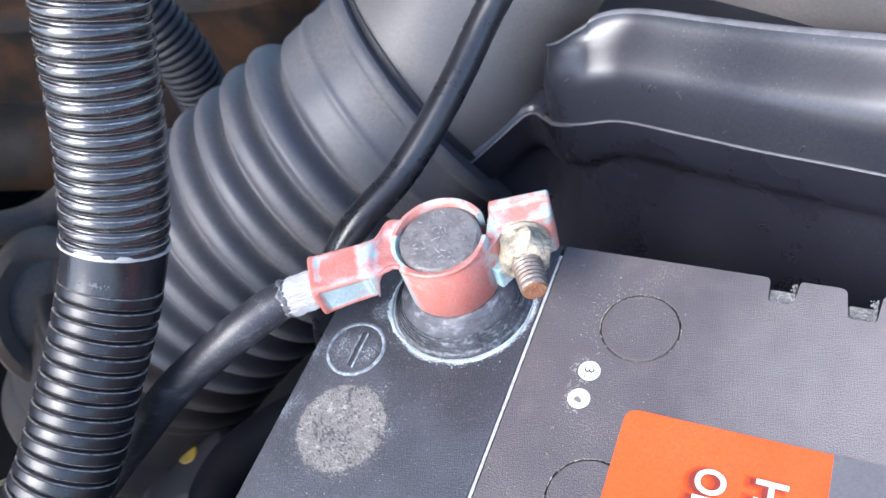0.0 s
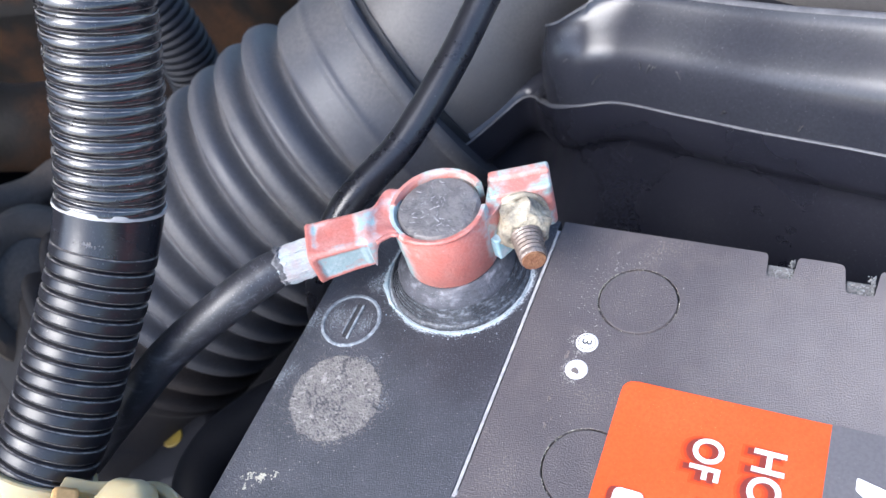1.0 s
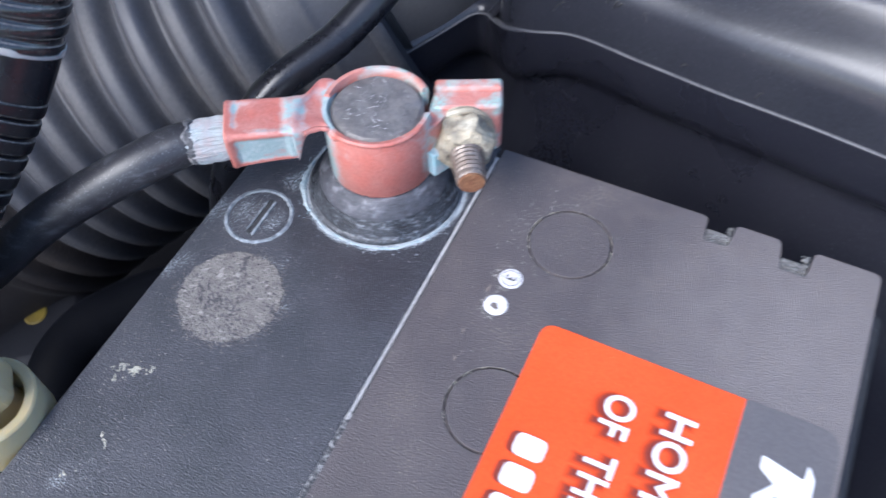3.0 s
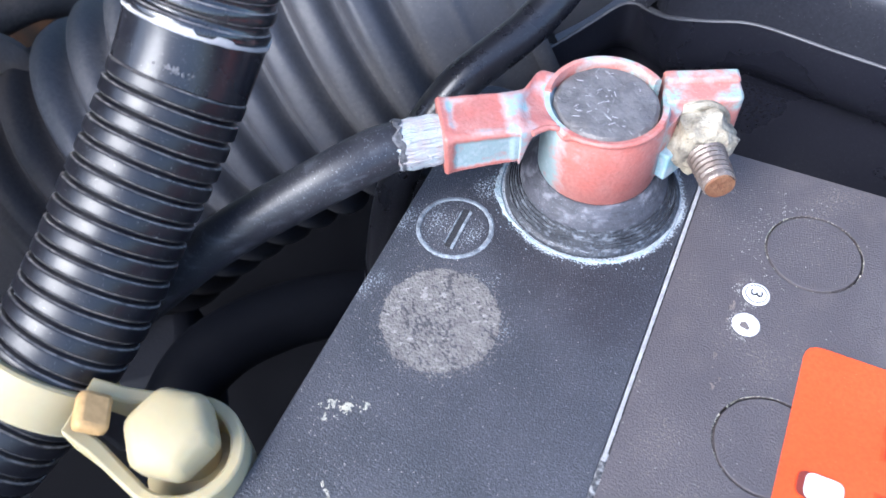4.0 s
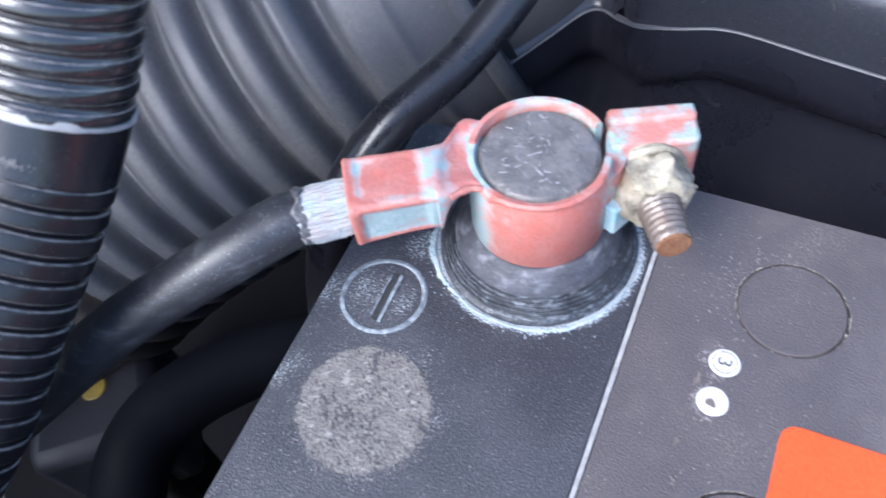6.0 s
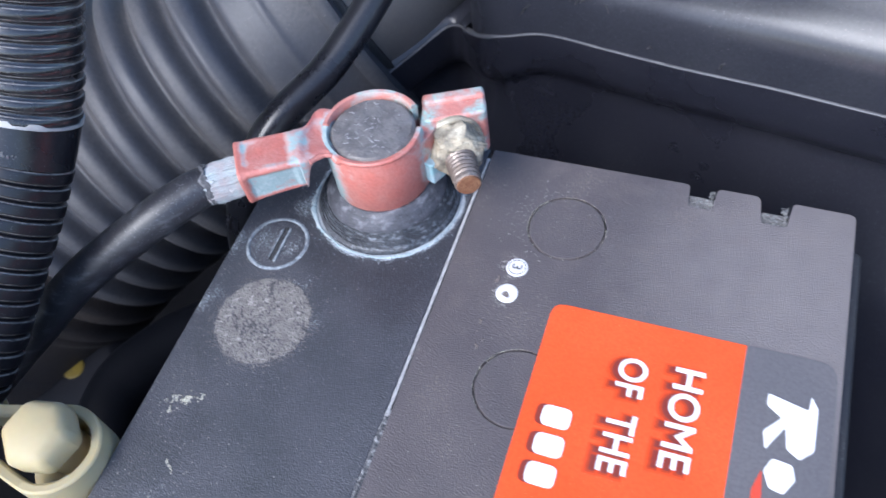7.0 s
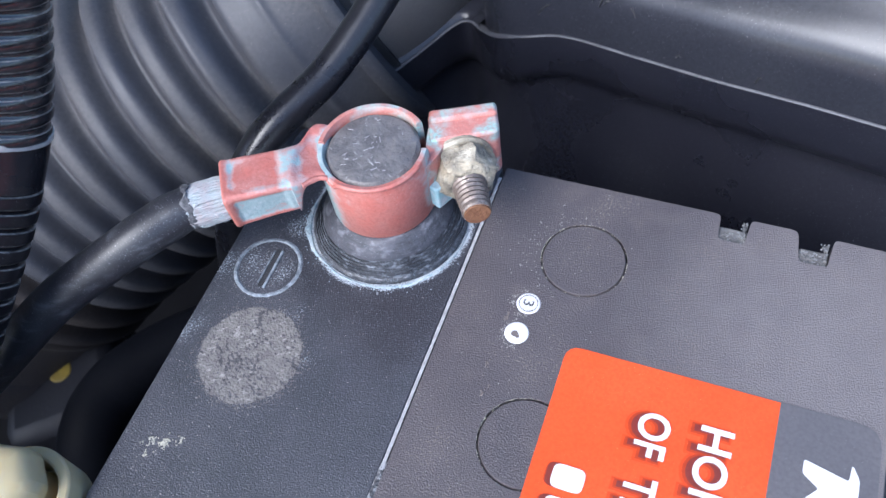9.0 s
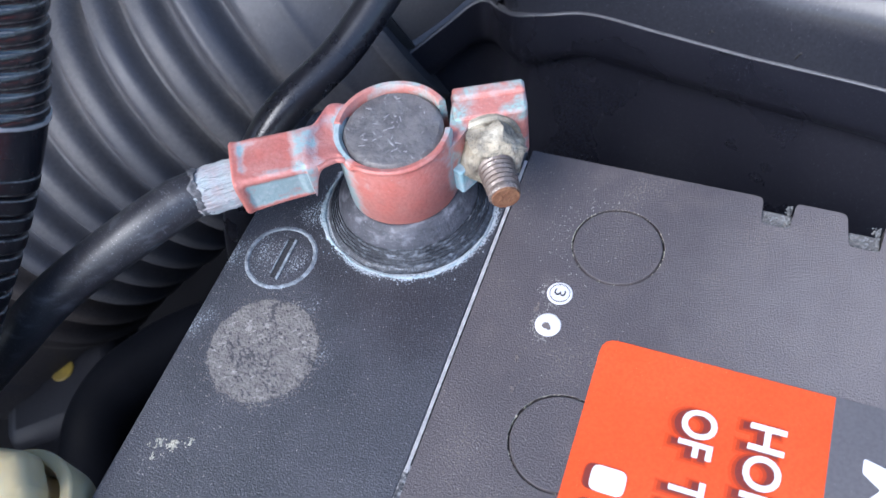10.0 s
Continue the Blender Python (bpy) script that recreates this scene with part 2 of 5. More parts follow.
LEAD = material("oxidised_lead", (0.185, 0.172, 0.168), (0.105, 0.10, 0.102), 0.5, 0.15, 900, 300, 0.9, 0.45, (0.28, 0.28, 0.28))
LEAD_RING = material("lead_bushing", (0.078, 0.077, 0.090), (0.052, 0.053, 0.063), 0.58, 0.1, 1700, 200, 0.35, 0.5, (0.3, 0.34, 0.38))
# dark rings stand for turned grooves, their shade painted rather than cut
overlay(LEAD_RING, (0.030, 0.030, 0.036), 2400, 0.52, 0.64, stretch=(1, 0.15, 1), centre=POST, strength=0.55, detail=5.0)
overlay(LEAD_RING, (0.26, 0.26, 0.29), 900, 0.53, 0.72, stretch=(1, 0.3, 1), centre=POST, strength=0.6, detail=6.0)
BUSHING = material("chalky_grooved_bushing", (0.030, 0.031, 0.037), (0.05, 0.052, 0.06), 0.5, 0.05, 1600, 250, 0.4, 0.6, (0.22, 0.24, 0.26))
overlay(VERDIGRIS, (0.42, 0.44, 0.47), 350, 0.54, 0.66, strength=0.8)
overlay(BUSHING, (0.20, 0.215, 0.24), 2300, 0.55, 0.68, stretch=(1, 0.22, 1), centre=POST, strength=0.75, detail=6.0)
overlay(BUSHING, (0.19, 0.22, 0.25), 1700, 0.57, 0.68, strength=0.4, detail=6.0)
overlay(LEAD, (0.34, 0.335, 0.33), 700, 0.63, 0.72, stretch=(0.5, 1.5, 1), turn=0.6, strength=0.8)
overlay(LEAD, (0.36, 0.355, 0.35), 800, 0.66, 0.74, stretch=(1.5, 0.5, 1), turn=0.3, strength=0.7)
overlay(LEAD, (0.08, 0.08, 0.085), 500, 0.60, 0.75, stretch=(0.5, 1.3, 1), turn=-0.9, strength=0.6)
NUT = material("crusted_nut", (0.42, 0.36, 0.26), (0.17, 0.15, 0.12), 0.75, 0.1, 1500, 230, 0.8, 0.6, (0.62, 0.58, 0.46), spread=0.5)
overlay(NUT, (0.10, 0.085, 0.065), 500, 0.57, 0.66, stretch=(1, 1, 2.2), strength=0.8)
overlay(NUT, (0.62, 0.56, 0.44), 180, 0.54, 0.66, strength=0.7)
BOLT = material("tarnished_bolt", (0.23, 0.19, 0.165), (0.14, 0.105, 0.085), 0.36, 0.35, 1500, 300, 0.6, 0.4, (0.42, 0.38, 0.33))
RUST = material("rusty_bolt_end", (0.16, 0.065, 0.03), (0.24, 0.12, 0.06), 0.75, 0.1, 1500, 500, 0.6)
SCRATCH = material("bright_lead", (0.46, 0.45, 0.45), (0.32, 0.31, 0.32), 0.5, 0.1, 1600, 350, 0.2)
STRANDS = material("tinned_strands", (0.34, 0.38, 0.39), (0.32, 0.28, 0.28), 0.8, 0.0, 1600, 350, 0.5)
NOTCH = material("dusty_notch", (0.17, 0.16, 0.15), (0.10, 0.095, 0.092), 0.8, 0, 1800, 400, 0.6, 0.5, (0.36, 0.35, 0.33))
FLASH = material("rough_moulding_flash", (0.24, 0.24, 0.235), (0.06, 0.06, 0.062), 0.6, 0, 1800, 500, 0.6)
FRAYED = material("frayed_sheath_edge", (0.17, 0.165, 0.17), (0.03, 0.03, 0.034), 0.8, 0, 1800, 500, 0.6)
NYLON = material("yellowed_nylon", (0.385, 0.325, 0.19), (0.41, 0.345, 0.205), 0.5, 0, 900, 60, 0.03, rough_var=0.06, grime=0.08, spec=0.3)
NYLON.node_tree.nodes["Principled BSDF"].inputs["Subsurface Weight"].default_value = 0.6
NYLON.node_tree.nodes["Principled BSDF"].inputs["Subsurface Radius"].default_value = (0.006, 0.0045, 0.0025)
AMBER = material("amber_nylon", (0.45, 0.27, 0.11), (0.48, 0.30, 0.13), 0.5, 0, 900, 90, 0.05, spec=0.2)
ORANGE = material("orange_label", (0.76, 0.078, 0.013), (0.80, 0.092, 0.018), 0.45, 0, 1500, 60, 0.04, 0.1, (0.8, 0.3, 0.15), rough_var=0.05, spec=0.42)
LABEL_GREY = material("grey_label", (0.115, 0.107, 0.110), (0.128, 0.118, 0.120), 0.38, 0, 1500, 60, 0.04, 0.1, rough_var=0.05)
LABEL_WHITE = material("white_print", (0.82, 0.82, 0.84), (0.78, 0.78, 0.8), 0.45, 0, 1500, 90, 0.03)
PRINT_FAINT = material("faint_shadow_print", (0.62, 0.066, 0.013), (0.58, 0.060, 0.013), 0.48, 0, 1500, 90, 0.03, spec=0.3)
PRINT_HALO = material("dark_orange_print", (0.42, 0.048, 0.013), (0.38, 0.044, 0.013), 0.48, 0, 1500, 90, 0.03, spec=0.3)
PRINT_BLACK = material("black_print", (0.20, 0.030, 0.018), (0.17, 0.028, 0.018), 0.45, 0, 1500, 90, 0.03)
PRINT_RED = material("red_print", (0.6, 0.06, 0.02), (0.55, 0.06, 0.03), 0.45, 0, 1500, 90, 0.03)
DOT_WHITE = material("white_dot_sticker", (0.70, 0.68, 0.69), (0.58, 0.56, 0.57), 0.5, 0, 1500, 250, 0.05, 0.2, (0.4, 0.38, 0.36))
IRON = material("rusty_iron", (0.008, 0.007, 0.0065), (0.048, 0.023, 0.011), 0.8, 0.0, 700, 34, 0.8, spec=0.15, spread=0.55, patch_edge=0.13)
CAST = material("dusty_cast_metal", (0.05, 0.046, 0.044), (0.09, 0.08, 0.072), 0.6, 0.2, 700, 25, 0.3)
GRIME = material("caked_grime", (0.070, 0.060, 0.054), (0.125, 0.100, 0.083), 0.8, 0, 700, 40, 0.5, 0.4, (0.12, 0.10, 0.085), spec=0.3)
BROWN_DUST = material("brown_road_dust", (0.145, 0.120, 0.103), (0.10, 0.083, 0.072), 0.9, 0, 700, 40, 0.4, 0.3, (0.2, 0.17, 0.145), spec=0.15)
DULL_RUBBER = material("dull_grey_rubber", (0.085, 0.080, 0.078), (0.115, 0.105, 0.098), 0.85, 0, 700, 40, 0.3, 0.3, (0.15, 0.13, 0.115), spec=0.15)
COVER_RIM = material("pale_rim_plastic", (0.12, 0.125, 0.145), (0.05, 0.048, 0.05), 0.6, 0, 800, 60, 0.3, 0.4, (0.2, 0.2, 0.21))
STEEL = material("dull_steel", (0.175, 0.165, 0.170), (0.13, 0.122, 0.125), 0.6, 0.2, 700, 60, 0.2)
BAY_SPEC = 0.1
# these three near-black colours also carry the shade deep in the bay
BAY = material("shaded_bay_panel", (0.0022, 0.0024, 0.0036), (0.0038, 0.0040, 0.0056), 0.7, 0, 600, 20, 0.2, spec=BAY_SPEC)
BAY_PLASTIC = material("shaded_bay_plastic", (0.0065, 0.007, 0.0105), (0.010, 0.0105, 0.0145), 0.6, 0, 900, 40, 0.2, 0.3, (0.05, 0.05, 0.05), spec=0.3)
DEEP_RUBBER = material("shaded_deep_rubber", (0.003, 0.0035, 0.0055), (0.005, 0.0055, 0.008), 0.65, 0, 900, 40, 0.1, 0.2, (0.012, 0.012, 0.014), spec=0.06)
BLUE = material("blue_plastic", (0.008, 0.020, 0.055), (0.010, 0.026, 0.07), 0.45, 0, 900, 60, 0.05)
YELLOW = material("yellow_paint", (0.20, 0.14, 0.02), (0.14, 0.10, 0.02), 0.6, 0, 900, 200, 0.1)


def deposit_material(name):
    """Copper under a deposit: 0 bare red, 0.5 pale pink haze, 1 turquoise, with ragged borders."""
    m = material(name, (0.47, 0.150, 0.120), (0.46, 0.195, 0.165), 0.48, 0.1, 1500, 240, 0.3, 0.25, (0.5, 0.45, 0.45))
    n, l = m.node_tree.nodes, m.node_tree.links
    bsdf = n["Principled BSDF"]
    told = n.new("ShaderNodeAttribute")
    told.attribute_name = "deposit"
    co = n.new("ShaderNodeTexCoord")
    value = told.outputs["Fac"]
    for scale, much in ((230.0, 1.05), (900.0, 0.75)):
        t = n.new("ShaderNodeTexNoise")
        t.inputs["Scale"].default_value, t.inputs["Detail"].default_value = scale, 4.0
        l.new(co.outputs["Object"], t.inputs["Vector"])
        a = n.new("ShaderNodeMath")
        a.operation = "MULTIPLY_ADD"
        l.new(t.outputs["Fac"], a.inputs[0])
        a.inputs[1].default_value = much
        l.new(value, a.inputs[2])
        b = n.new("ShaderNodeMath")
        b.operation = "SUBTRACT"
        l.new(a.outputs[0], b.inputs[0])
        b.inputs[1].default_value = much / 2
        value = b.outputs[0]
    for lo, hi, much, colour in ((0.30, 0.54, 0.8, (0.45, 0.32, 0.30)), (0.58, 0.78, 0.85, (0.28, 0.41, 0.42)), (0.90, 1.08, 0.6, (0.45, 0.50, 0.52))):
        mask = n.new("ShaderNodeMapRange")
        for i, v in zip((1, 2, 3, 4), (lo, hi, 0.0, much)):
            mask.inputs[i].default_value = v
        l.new(value, mask.inputs[0])
        x = n.new("ShaderNodeMix")
        x.data_type = "RGBA"
        l.new(mask.outputs[0], x.inputs[0])
        l.new(bsdf.inputs["Base Color"].links[0].from_socket, x.inputs[6])
        x.inputs[7].default_value = (*colour, 1.0)
        l.new(x.outputs[2], bsdf.inputs["Base Color"])
    return m


LUG = deposit_material("lug_copper")


# ---- building helpers ----
def part(name, bm, mat, parent=None, label="", smooth=True, bevel=0.0):
    me = bpy.data.meshes.new(name)
    bmesh.ops.recalc_face_normals(bm, faces=bm.faces)
    bm.to_mesh(me)
    bm.free()
    for one in mat if isinstance(mat, (list, tuple)) else (mat,):
        me.materials.append(one)
    if smooth:
        for p in me.polygons:
            p.use_smooth = True
        me.set_sharp_from_angle(angle=radians(38))
    ob = new(name, me)
    ob.parent = parent
    if label:
        ob["label"] = label
    if bevel:
        b = ob.modifiers.new("edge", "BEVEL")
        b.width, b.segments, b.limit_method, b.angle_limit = bevel, 2, "ANGLE", radians(40)
    return ob


def thing(name, label, category, at=(0, 0, 0), group=""):
    ob = new(name)
    ob.empty_display_size = 0.01
    return tagged(ob, label, category, group)


def spline(points, steps=12):
    a = [Vector(p) for p in points]
    a = [2 * a[0] - a[1], *a, 2 * a[-1] - a[-2]]
    out = []
    for i in range(1, len(a) - 2):
        p0, p1, p2, p3 = a[i - 1:i + 3]
        for k in range(steps):
            u = k / steps
            out.append(0.5 * (2 * p1 + (p2 - p0) * u + (2 * p0 - 5 * p1 + 4 * p2 - p3) * u * u + (3 * p1 - p0 - 3 * p2 + p3) * u ** 3))
    return out + [a[-2]]


def resample(points, step):
    out, left = [points[0].copy()], step
    for a, b in zip(points, points[1:]):
        length, at = (b - a).length, 0.0
        while length - at >= left:
            at += left
            out.append(a.lerp(b, at / length))
            left = step
        left -= length - at
    return out


def frames(points, start=(0, 0, 1)):
    side = Vector(start)
    out = []
    for i, p in enumerate(points):
        t = (points[min(i + 1, len(points) - 1)] - points[max(i - 1, 0)]).normalized()
        side = (side - t * side.dot(t)).normalized()
        out.append((p, t, side, t.cross(side)))
    return out


def sweep(bm, points, radius, sides=24, caps=True, wobble=None):
    """A round tube along points; radius(i) gives each ring's radius."""
    rings = []
    for i, (p, t, a, b) in enumerate(frames(points)):
        r = radius(i) if callable(radius) else radius
        ring = []
        for k in range(sides):
            w = 2 * math.pi * k / sides
            rr = r * (1 + (wobble(i, w) if wobble else 0))
            ring.append(bm.verts.new(p + (a * math.cos(w) + b * math.sin(w)) * rr))
        rings.append(ring)
    for r0, r1 in zip(rings, rings[1:]):
        for k in range(sides):
            bm.faces.new((r0[k], r0[(k + 1) % sides], r1[(k + 1) % sides], r1[k]))
    if caps:
        bm.faces.new(rings[0])
        bm.faces.new(rings[-1])
    return bm


def lathe(bm, profile, centre, axis=(0, 0, 1), sides=48, start=0.0, turn=2 * math.pi, closed=False):
    """Turns (radius, height) pairs round an axis."""
    z = Vector(axis).normalized()
    x = (Vector((1, 0, 0)) - z * z.x).normalized() if abs(z.x) < 0.9 else (Vector((0, 1, 0)) - z * z.y).normalized()
    y = z.cross(x)
    full = turn > 6.28
    count = sides if full else sides + 1
    rows = []
    for k in range(count):
        w = start + turn * k / sides
        rows.append([bm.verts.new(Vector(centre) + (x * math.cos(w) + y * math.sin(w)) * r + z * h) for r, h in profile])
    pairs = list(zip(range(len(profile)), range(1, len(profile))))
    if closed:
        pairs.append((len(profile) - 1, 0))
    for k in range(sides):
        a, b = rows[k], rows[(k + 1) % count]
        for i, j in pairs:
            bm.faces.new((a[i], b[i], b[j], a[j]))
    if closed and not full:
        bm.faces.new(rows[0])
        bm.faces.new(rows[-1])
    if not closed and full:
        for i in (0, len(profile) - 1):
            if profile[i][0] > 1e-7:
                bm.faces.new([r[i] for r in rows])
    bmesh.ops.remove_doubles(bm, verts=bm.verts, dist=1e-7)
    return bm


def prism(bm, outline, z0, z1, holes=()):
    """An upright plate from an outline of (x, y), with round holes (x, y, r) right through it."""
    edges = []

    def loop(points):
        vs = [bm.verts.new((x, y, z1)) for x, y in points]
        edges.extend(bm.edges.new((vs[i], vs[(i + 1) % len(vs)])) for i in range(len(vs)))

    loop(outline)
    for x, y, r in holes:
        loop([(x + r * math.cos(2 * math.pi * k / 64), y + r * math.sin(2 * math.pi * k / 64)) for k in range(64)])
    if holes:
        bmesh.ops.triangle_fill(bm, use_beauty=True, use_dissolve=False, edges=edges)
    else:
        bm.faces.new({e.verts[0]: 0 for e in edges})
    top = list(bm.faces)
    low = bmesh.ops.extrude_face_region(bm, geom=top)["geom"]
    bmesh.ops.translate(bm, verts=[g for g in low if isinstance(g, bmesh.types.BMVert)], vec=(0, 0, z0 - z1))
    return bm


def rounded(points, radius, steps=4):
    """An outline with its corners rounded; radius may be a list."""
    out = []
    for i, p in enumerate(points):
        r = radius[i] if isinstance(radius, (list, tuple)) else radius
        p, a, b = Vector(p), Vector(points[i - 1]), Vector(points[(i + 1) % len(points)])
        if r <= 0:
            out.append(tuple(p))
            continue
        s, e = p + (a - p).normalized() * r, p + (b - p).normalized() * r
        for k in range(steps + 1):
            u = k / steps
            out.append(tuple(s * (1 - u) ** 2 + p * 2 * u * (1 - u) + e * u * u))
    return out


def box(bm, size, m):
    bmesh.ops.create_cube(bm, size=1.0, matrix=m @ Matrix.Diagonal((*size, 1)))
    return bm


def basis(origin, x, z=(0, 0, 1)):
    """A frame with its first axis along x and its third near z."""
    x = Vector(x).normalized()
    y = Vector(z).cross(x).normalized()
    z = x.cross(y)
    return Matrix.Translation(origin) @ Matrix((x, y, z)).transposed().to_4x4()


def lettering(text, size, m, mat, parent, name="letter", depth=0.00012, shear=0.0, wide=1.0, bold=0.0):
    curve = bpy.data.curves.new(name, "FONT")
    curve.body, curve.size, curve.extrude, curve.shear = text, size, depth / 2, shear
    curve.bevel_depth, curve.bevel_resolution = bold, 0
    tmp = bpy.data.objects.new(name, curve)
    scene.collection.objects.link(tmp)
    me = bpy.data.meshes.new_from_object(tmp.evaluated_get(bpy.context.evaluated_depsgraph_get()))
    bpy.data.objects.remove(tmp)
    me.transform(m @ Matrix.Diagonal((wide, 1, 0.05, 1)))
    whole = bmesh.new()
    whole.from_mesh(me)
    bmesh.ops.remove_doubles(whole, verts=whole.verts, dist=1e-7)
    whole.verts.index_update()
    whole.faces.index_update()
    todo = set(whole.faces)
    while todo:
        island, grow = set(), [todo.pop()]
        while grow:
            f = grow.pop()
            island.add(f)
            for v in f.verts:
                for g in v.link_faces:
                    if g in todo:
                        todo.discard(g)
                        grow.append(g)
        one, seen = bmesh.new(), {}
        for f in sorted(island, key=lambda q: q.index):
            for v in f.verts:
                if v.index not in seen:
                    seen[v.index] = one.verts.new(v.co)
            one.faces.new([seen[v.index] for v in f.verts])
        part(name, one, mat, parent, smooth=False)
    whole.free()


def blob(bm, at, r, flat=0.35, rough=0.35, seed=0):
    """A small uneven lump."""
    made = bmesh.ops.create_icosphere(bm, subdivisions=1, radius=1.0)["verts"]
    for v in made:
        k = 1 + rough * noise.noise(v.co * 1.7 + Vector((seed * 3.1, seed, 0)))
        v.co = Vector(at) + Vector((v.co.x * r * k, v.co.y * r * k, v.co.z * r * flat * k))


# ---- battery ----
battery = thing("car_battery", "black plastic car battery with an orange label on its lid", "battery")
part("case", prism(bmesh.new(), rounded([(-0.049, -0.003), (0.0805, -0.003), (0.0805, -0.238), (-0.049, -0.238)], 0.003), -0.205, -0.02), CASE, battery)
part("lid_flange", prism(bmesh.new(), rounded([(0.0002, -0.0085), (0.0828, -0.0085), (0.0828, -0.24), (0.0002, -0.24)], 0.0015), -0.03, -0.0022), CASE, battery, bevel=0.0006)
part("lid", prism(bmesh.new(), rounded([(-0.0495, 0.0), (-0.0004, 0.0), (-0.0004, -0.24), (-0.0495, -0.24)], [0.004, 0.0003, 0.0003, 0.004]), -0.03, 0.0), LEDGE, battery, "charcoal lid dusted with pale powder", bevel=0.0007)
PLUGS = [(0.0226, -0.0184, 0.0086), (0.0226, -0.0585, 0.0086), (0.0226, -0.0985, 0.0086), (0.0226, -0.1385, 0.0086)]
outline = rounded([(0.0006, 0.0), (0.0462, 0.0), (0.0466, -0.0062), (0.0516, -0.0062), (0.0522, 0.0), (0.0612, 0.0), (0.0620, -0.0072), (0.0672, -0.0072), (0.0680, -0.0004), (0.0806, -0.0006), (0.0806, -0.239), (0.0006, -0.239)],
                  [0.0003, 0.0012, 0.0008, 0.0008, 0.0010, 0.0014, 0.0008, 0.0008, 0.0010, 0.0016, 0.0015, 0.0003])
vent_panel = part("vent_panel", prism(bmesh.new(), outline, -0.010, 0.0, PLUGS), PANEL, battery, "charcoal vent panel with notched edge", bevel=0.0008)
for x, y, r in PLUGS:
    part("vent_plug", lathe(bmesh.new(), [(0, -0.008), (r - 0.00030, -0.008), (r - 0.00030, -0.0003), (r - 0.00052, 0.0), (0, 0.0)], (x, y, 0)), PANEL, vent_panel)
    bm = bmesh.new()
    for k in range(230):
        w = random.uniform(-0.9, 2.8) if k % 2 else random.gauss(3.3, 0.7)
        out = r + random.gauss(0.00008, 0.00012)
        blob(bm, (x + math.cos(w) * out, y + math.sin(w) * out, -0.0001), random.uniform(0.00006, 0.00020), 0.5, seed=k)
    part("dust_in_groove", bm, RESIDUE, vent_panel)["kind"] = "stuff"

# dusty ledges and rough flash in the two notches
for x0, y0 in ((0.0466, -0.0062), (0.0621, -0.0072)):
    bm = box(bmesh.new(), (0.0054, 0.0056, 0.0024), Matrix.Translation((x0 + 0.0025, y0 + 0.0010, -0.0020)))
    part("notch_ledge", bm, NOTCH, vent_panel, "dusty ledge in the notch", bevel=0.0003)
    bm = bmesh.new()
    for k in range(170):
        side = k % 3 > 0
        x = x0 + (0.0051 - abs(random.gauss(0, 0.0005)) if side else random.uniform(0, 0.005))
        y = y0 + (random.uniform(0.0, 0.0058) if side else random.uniform(0.0002, 0.0032))
        blob(bm, (x, y, random.uniform(-0.0016, -0.0004) if side else -0.0008), random.uniform(0.00010, 0.00028), 0.8, seed=k)
    part("notch_flash", bm, FLASH, vent_panel, "ragged moulding flash")

# pale crust in the seam between lid and vent panel
bm = bmesh.new()
left, right = [], []
for k in range(161):
    y = -0.003 - 0.068 * k / 160
    w = 0.00020 + 0.00008 * noise.noise((y * 500, 2.0, 0)) + 0.00009 * noise.noise((y * 4000, 5.0, 0))
    w *= 1.0 if k < 120 else 0.95
    w = max(w, 0.00012)
    h = 0.00010 + 0.00008 * noise.noise((y * 2500, 9.0, 0))
    left.append((bm.verts.new((-0.0001 - w, y, 0.00005)), bm.verts.new((-0.0001 - w * 0.3, y, h))))
    right.append((bm.verts.new((0.0001 + w * 0.4, y, h)), bm.verts.new((0.0002 + w, y, 0.00005))))
for a, b, c, d in zip(left, left[1:], right, right[1:]):
    for q in ((a[0], a[1], b[1], b[0]), (a[1], c[0], d[0], b[1]), (c[0], c[1], d[1], d[0])):
        bm.faces.new(q)
part("seam_crust", bm, PALE_EDGE, battery, "pale crust in the seam")
bm = bmesh.new()
before = None
for k in range(300):
    y = -0.0695 - 0.14 * k / 299
    w = 0.00022 + 0.00016 * noise.noise((y * 700, 4.0, 0)) + 0.00012 * noise.noise((y * 3000, 8.0, 0))
    row = [bm.verts.new((x, y, z)) for x, z in ((-0.00055, -0.0002), (-0.0001 - w, 0.00003), (0.0, 0.0001 + 0.0001 * noise.noise((y * 2000, 1, 0))), (0.0002 + w, 0.00003), (0.00075, -0.0002))]
    if before:
        for q in range(4):
            bm.faces.new((before[q], before[q + 1], row[q + 1], row[q]))
    before = row
part("seam_dust", bm, SEAM, battery, "broken dust in the seam")
# post with its stepped bushing
bm = lathe(bmesh.new(), [(0.0, 0.0230), (0.003, 0.02315), (0.006, 0.0231), (0.0084, 0.0229), (0.0091, 0.0222), (0.0094, 0.006), (0.0094, 0.002), (0, 0.002)], (*POST, 0), sides=64)
for v in bm.verts:
    if v.co.z > 0.02:
        v.co.z += 0.0002 * noise.noise(v.co * 700)
post = part("terminal_post", bm, LEAD, battery, "scratched grey lead post")
bm = bmesh.new()
for k in range(30):
    w, rr, a = random.uniform(0, 6.28), 0.0068 * random.random(), random.choice((0.5, 0.7, 2.2)) + random.gauss(0, 0.25)
    at = Vector((POST[0] + rr * math.cos(w), POST[1] + rr * math.sin(w), 0.02322))
    box(bm, (random.uniform(0.0002, 0.0013), random.uniform(0.00004, 0.00016), 0.00010), Matrix.Translation(at) @ Matrix.Rotation(a, 4, "Z"))
part("scratch", bm, SCRATCH, post, "bright scratches in the lead")["kind"] = "stuff"
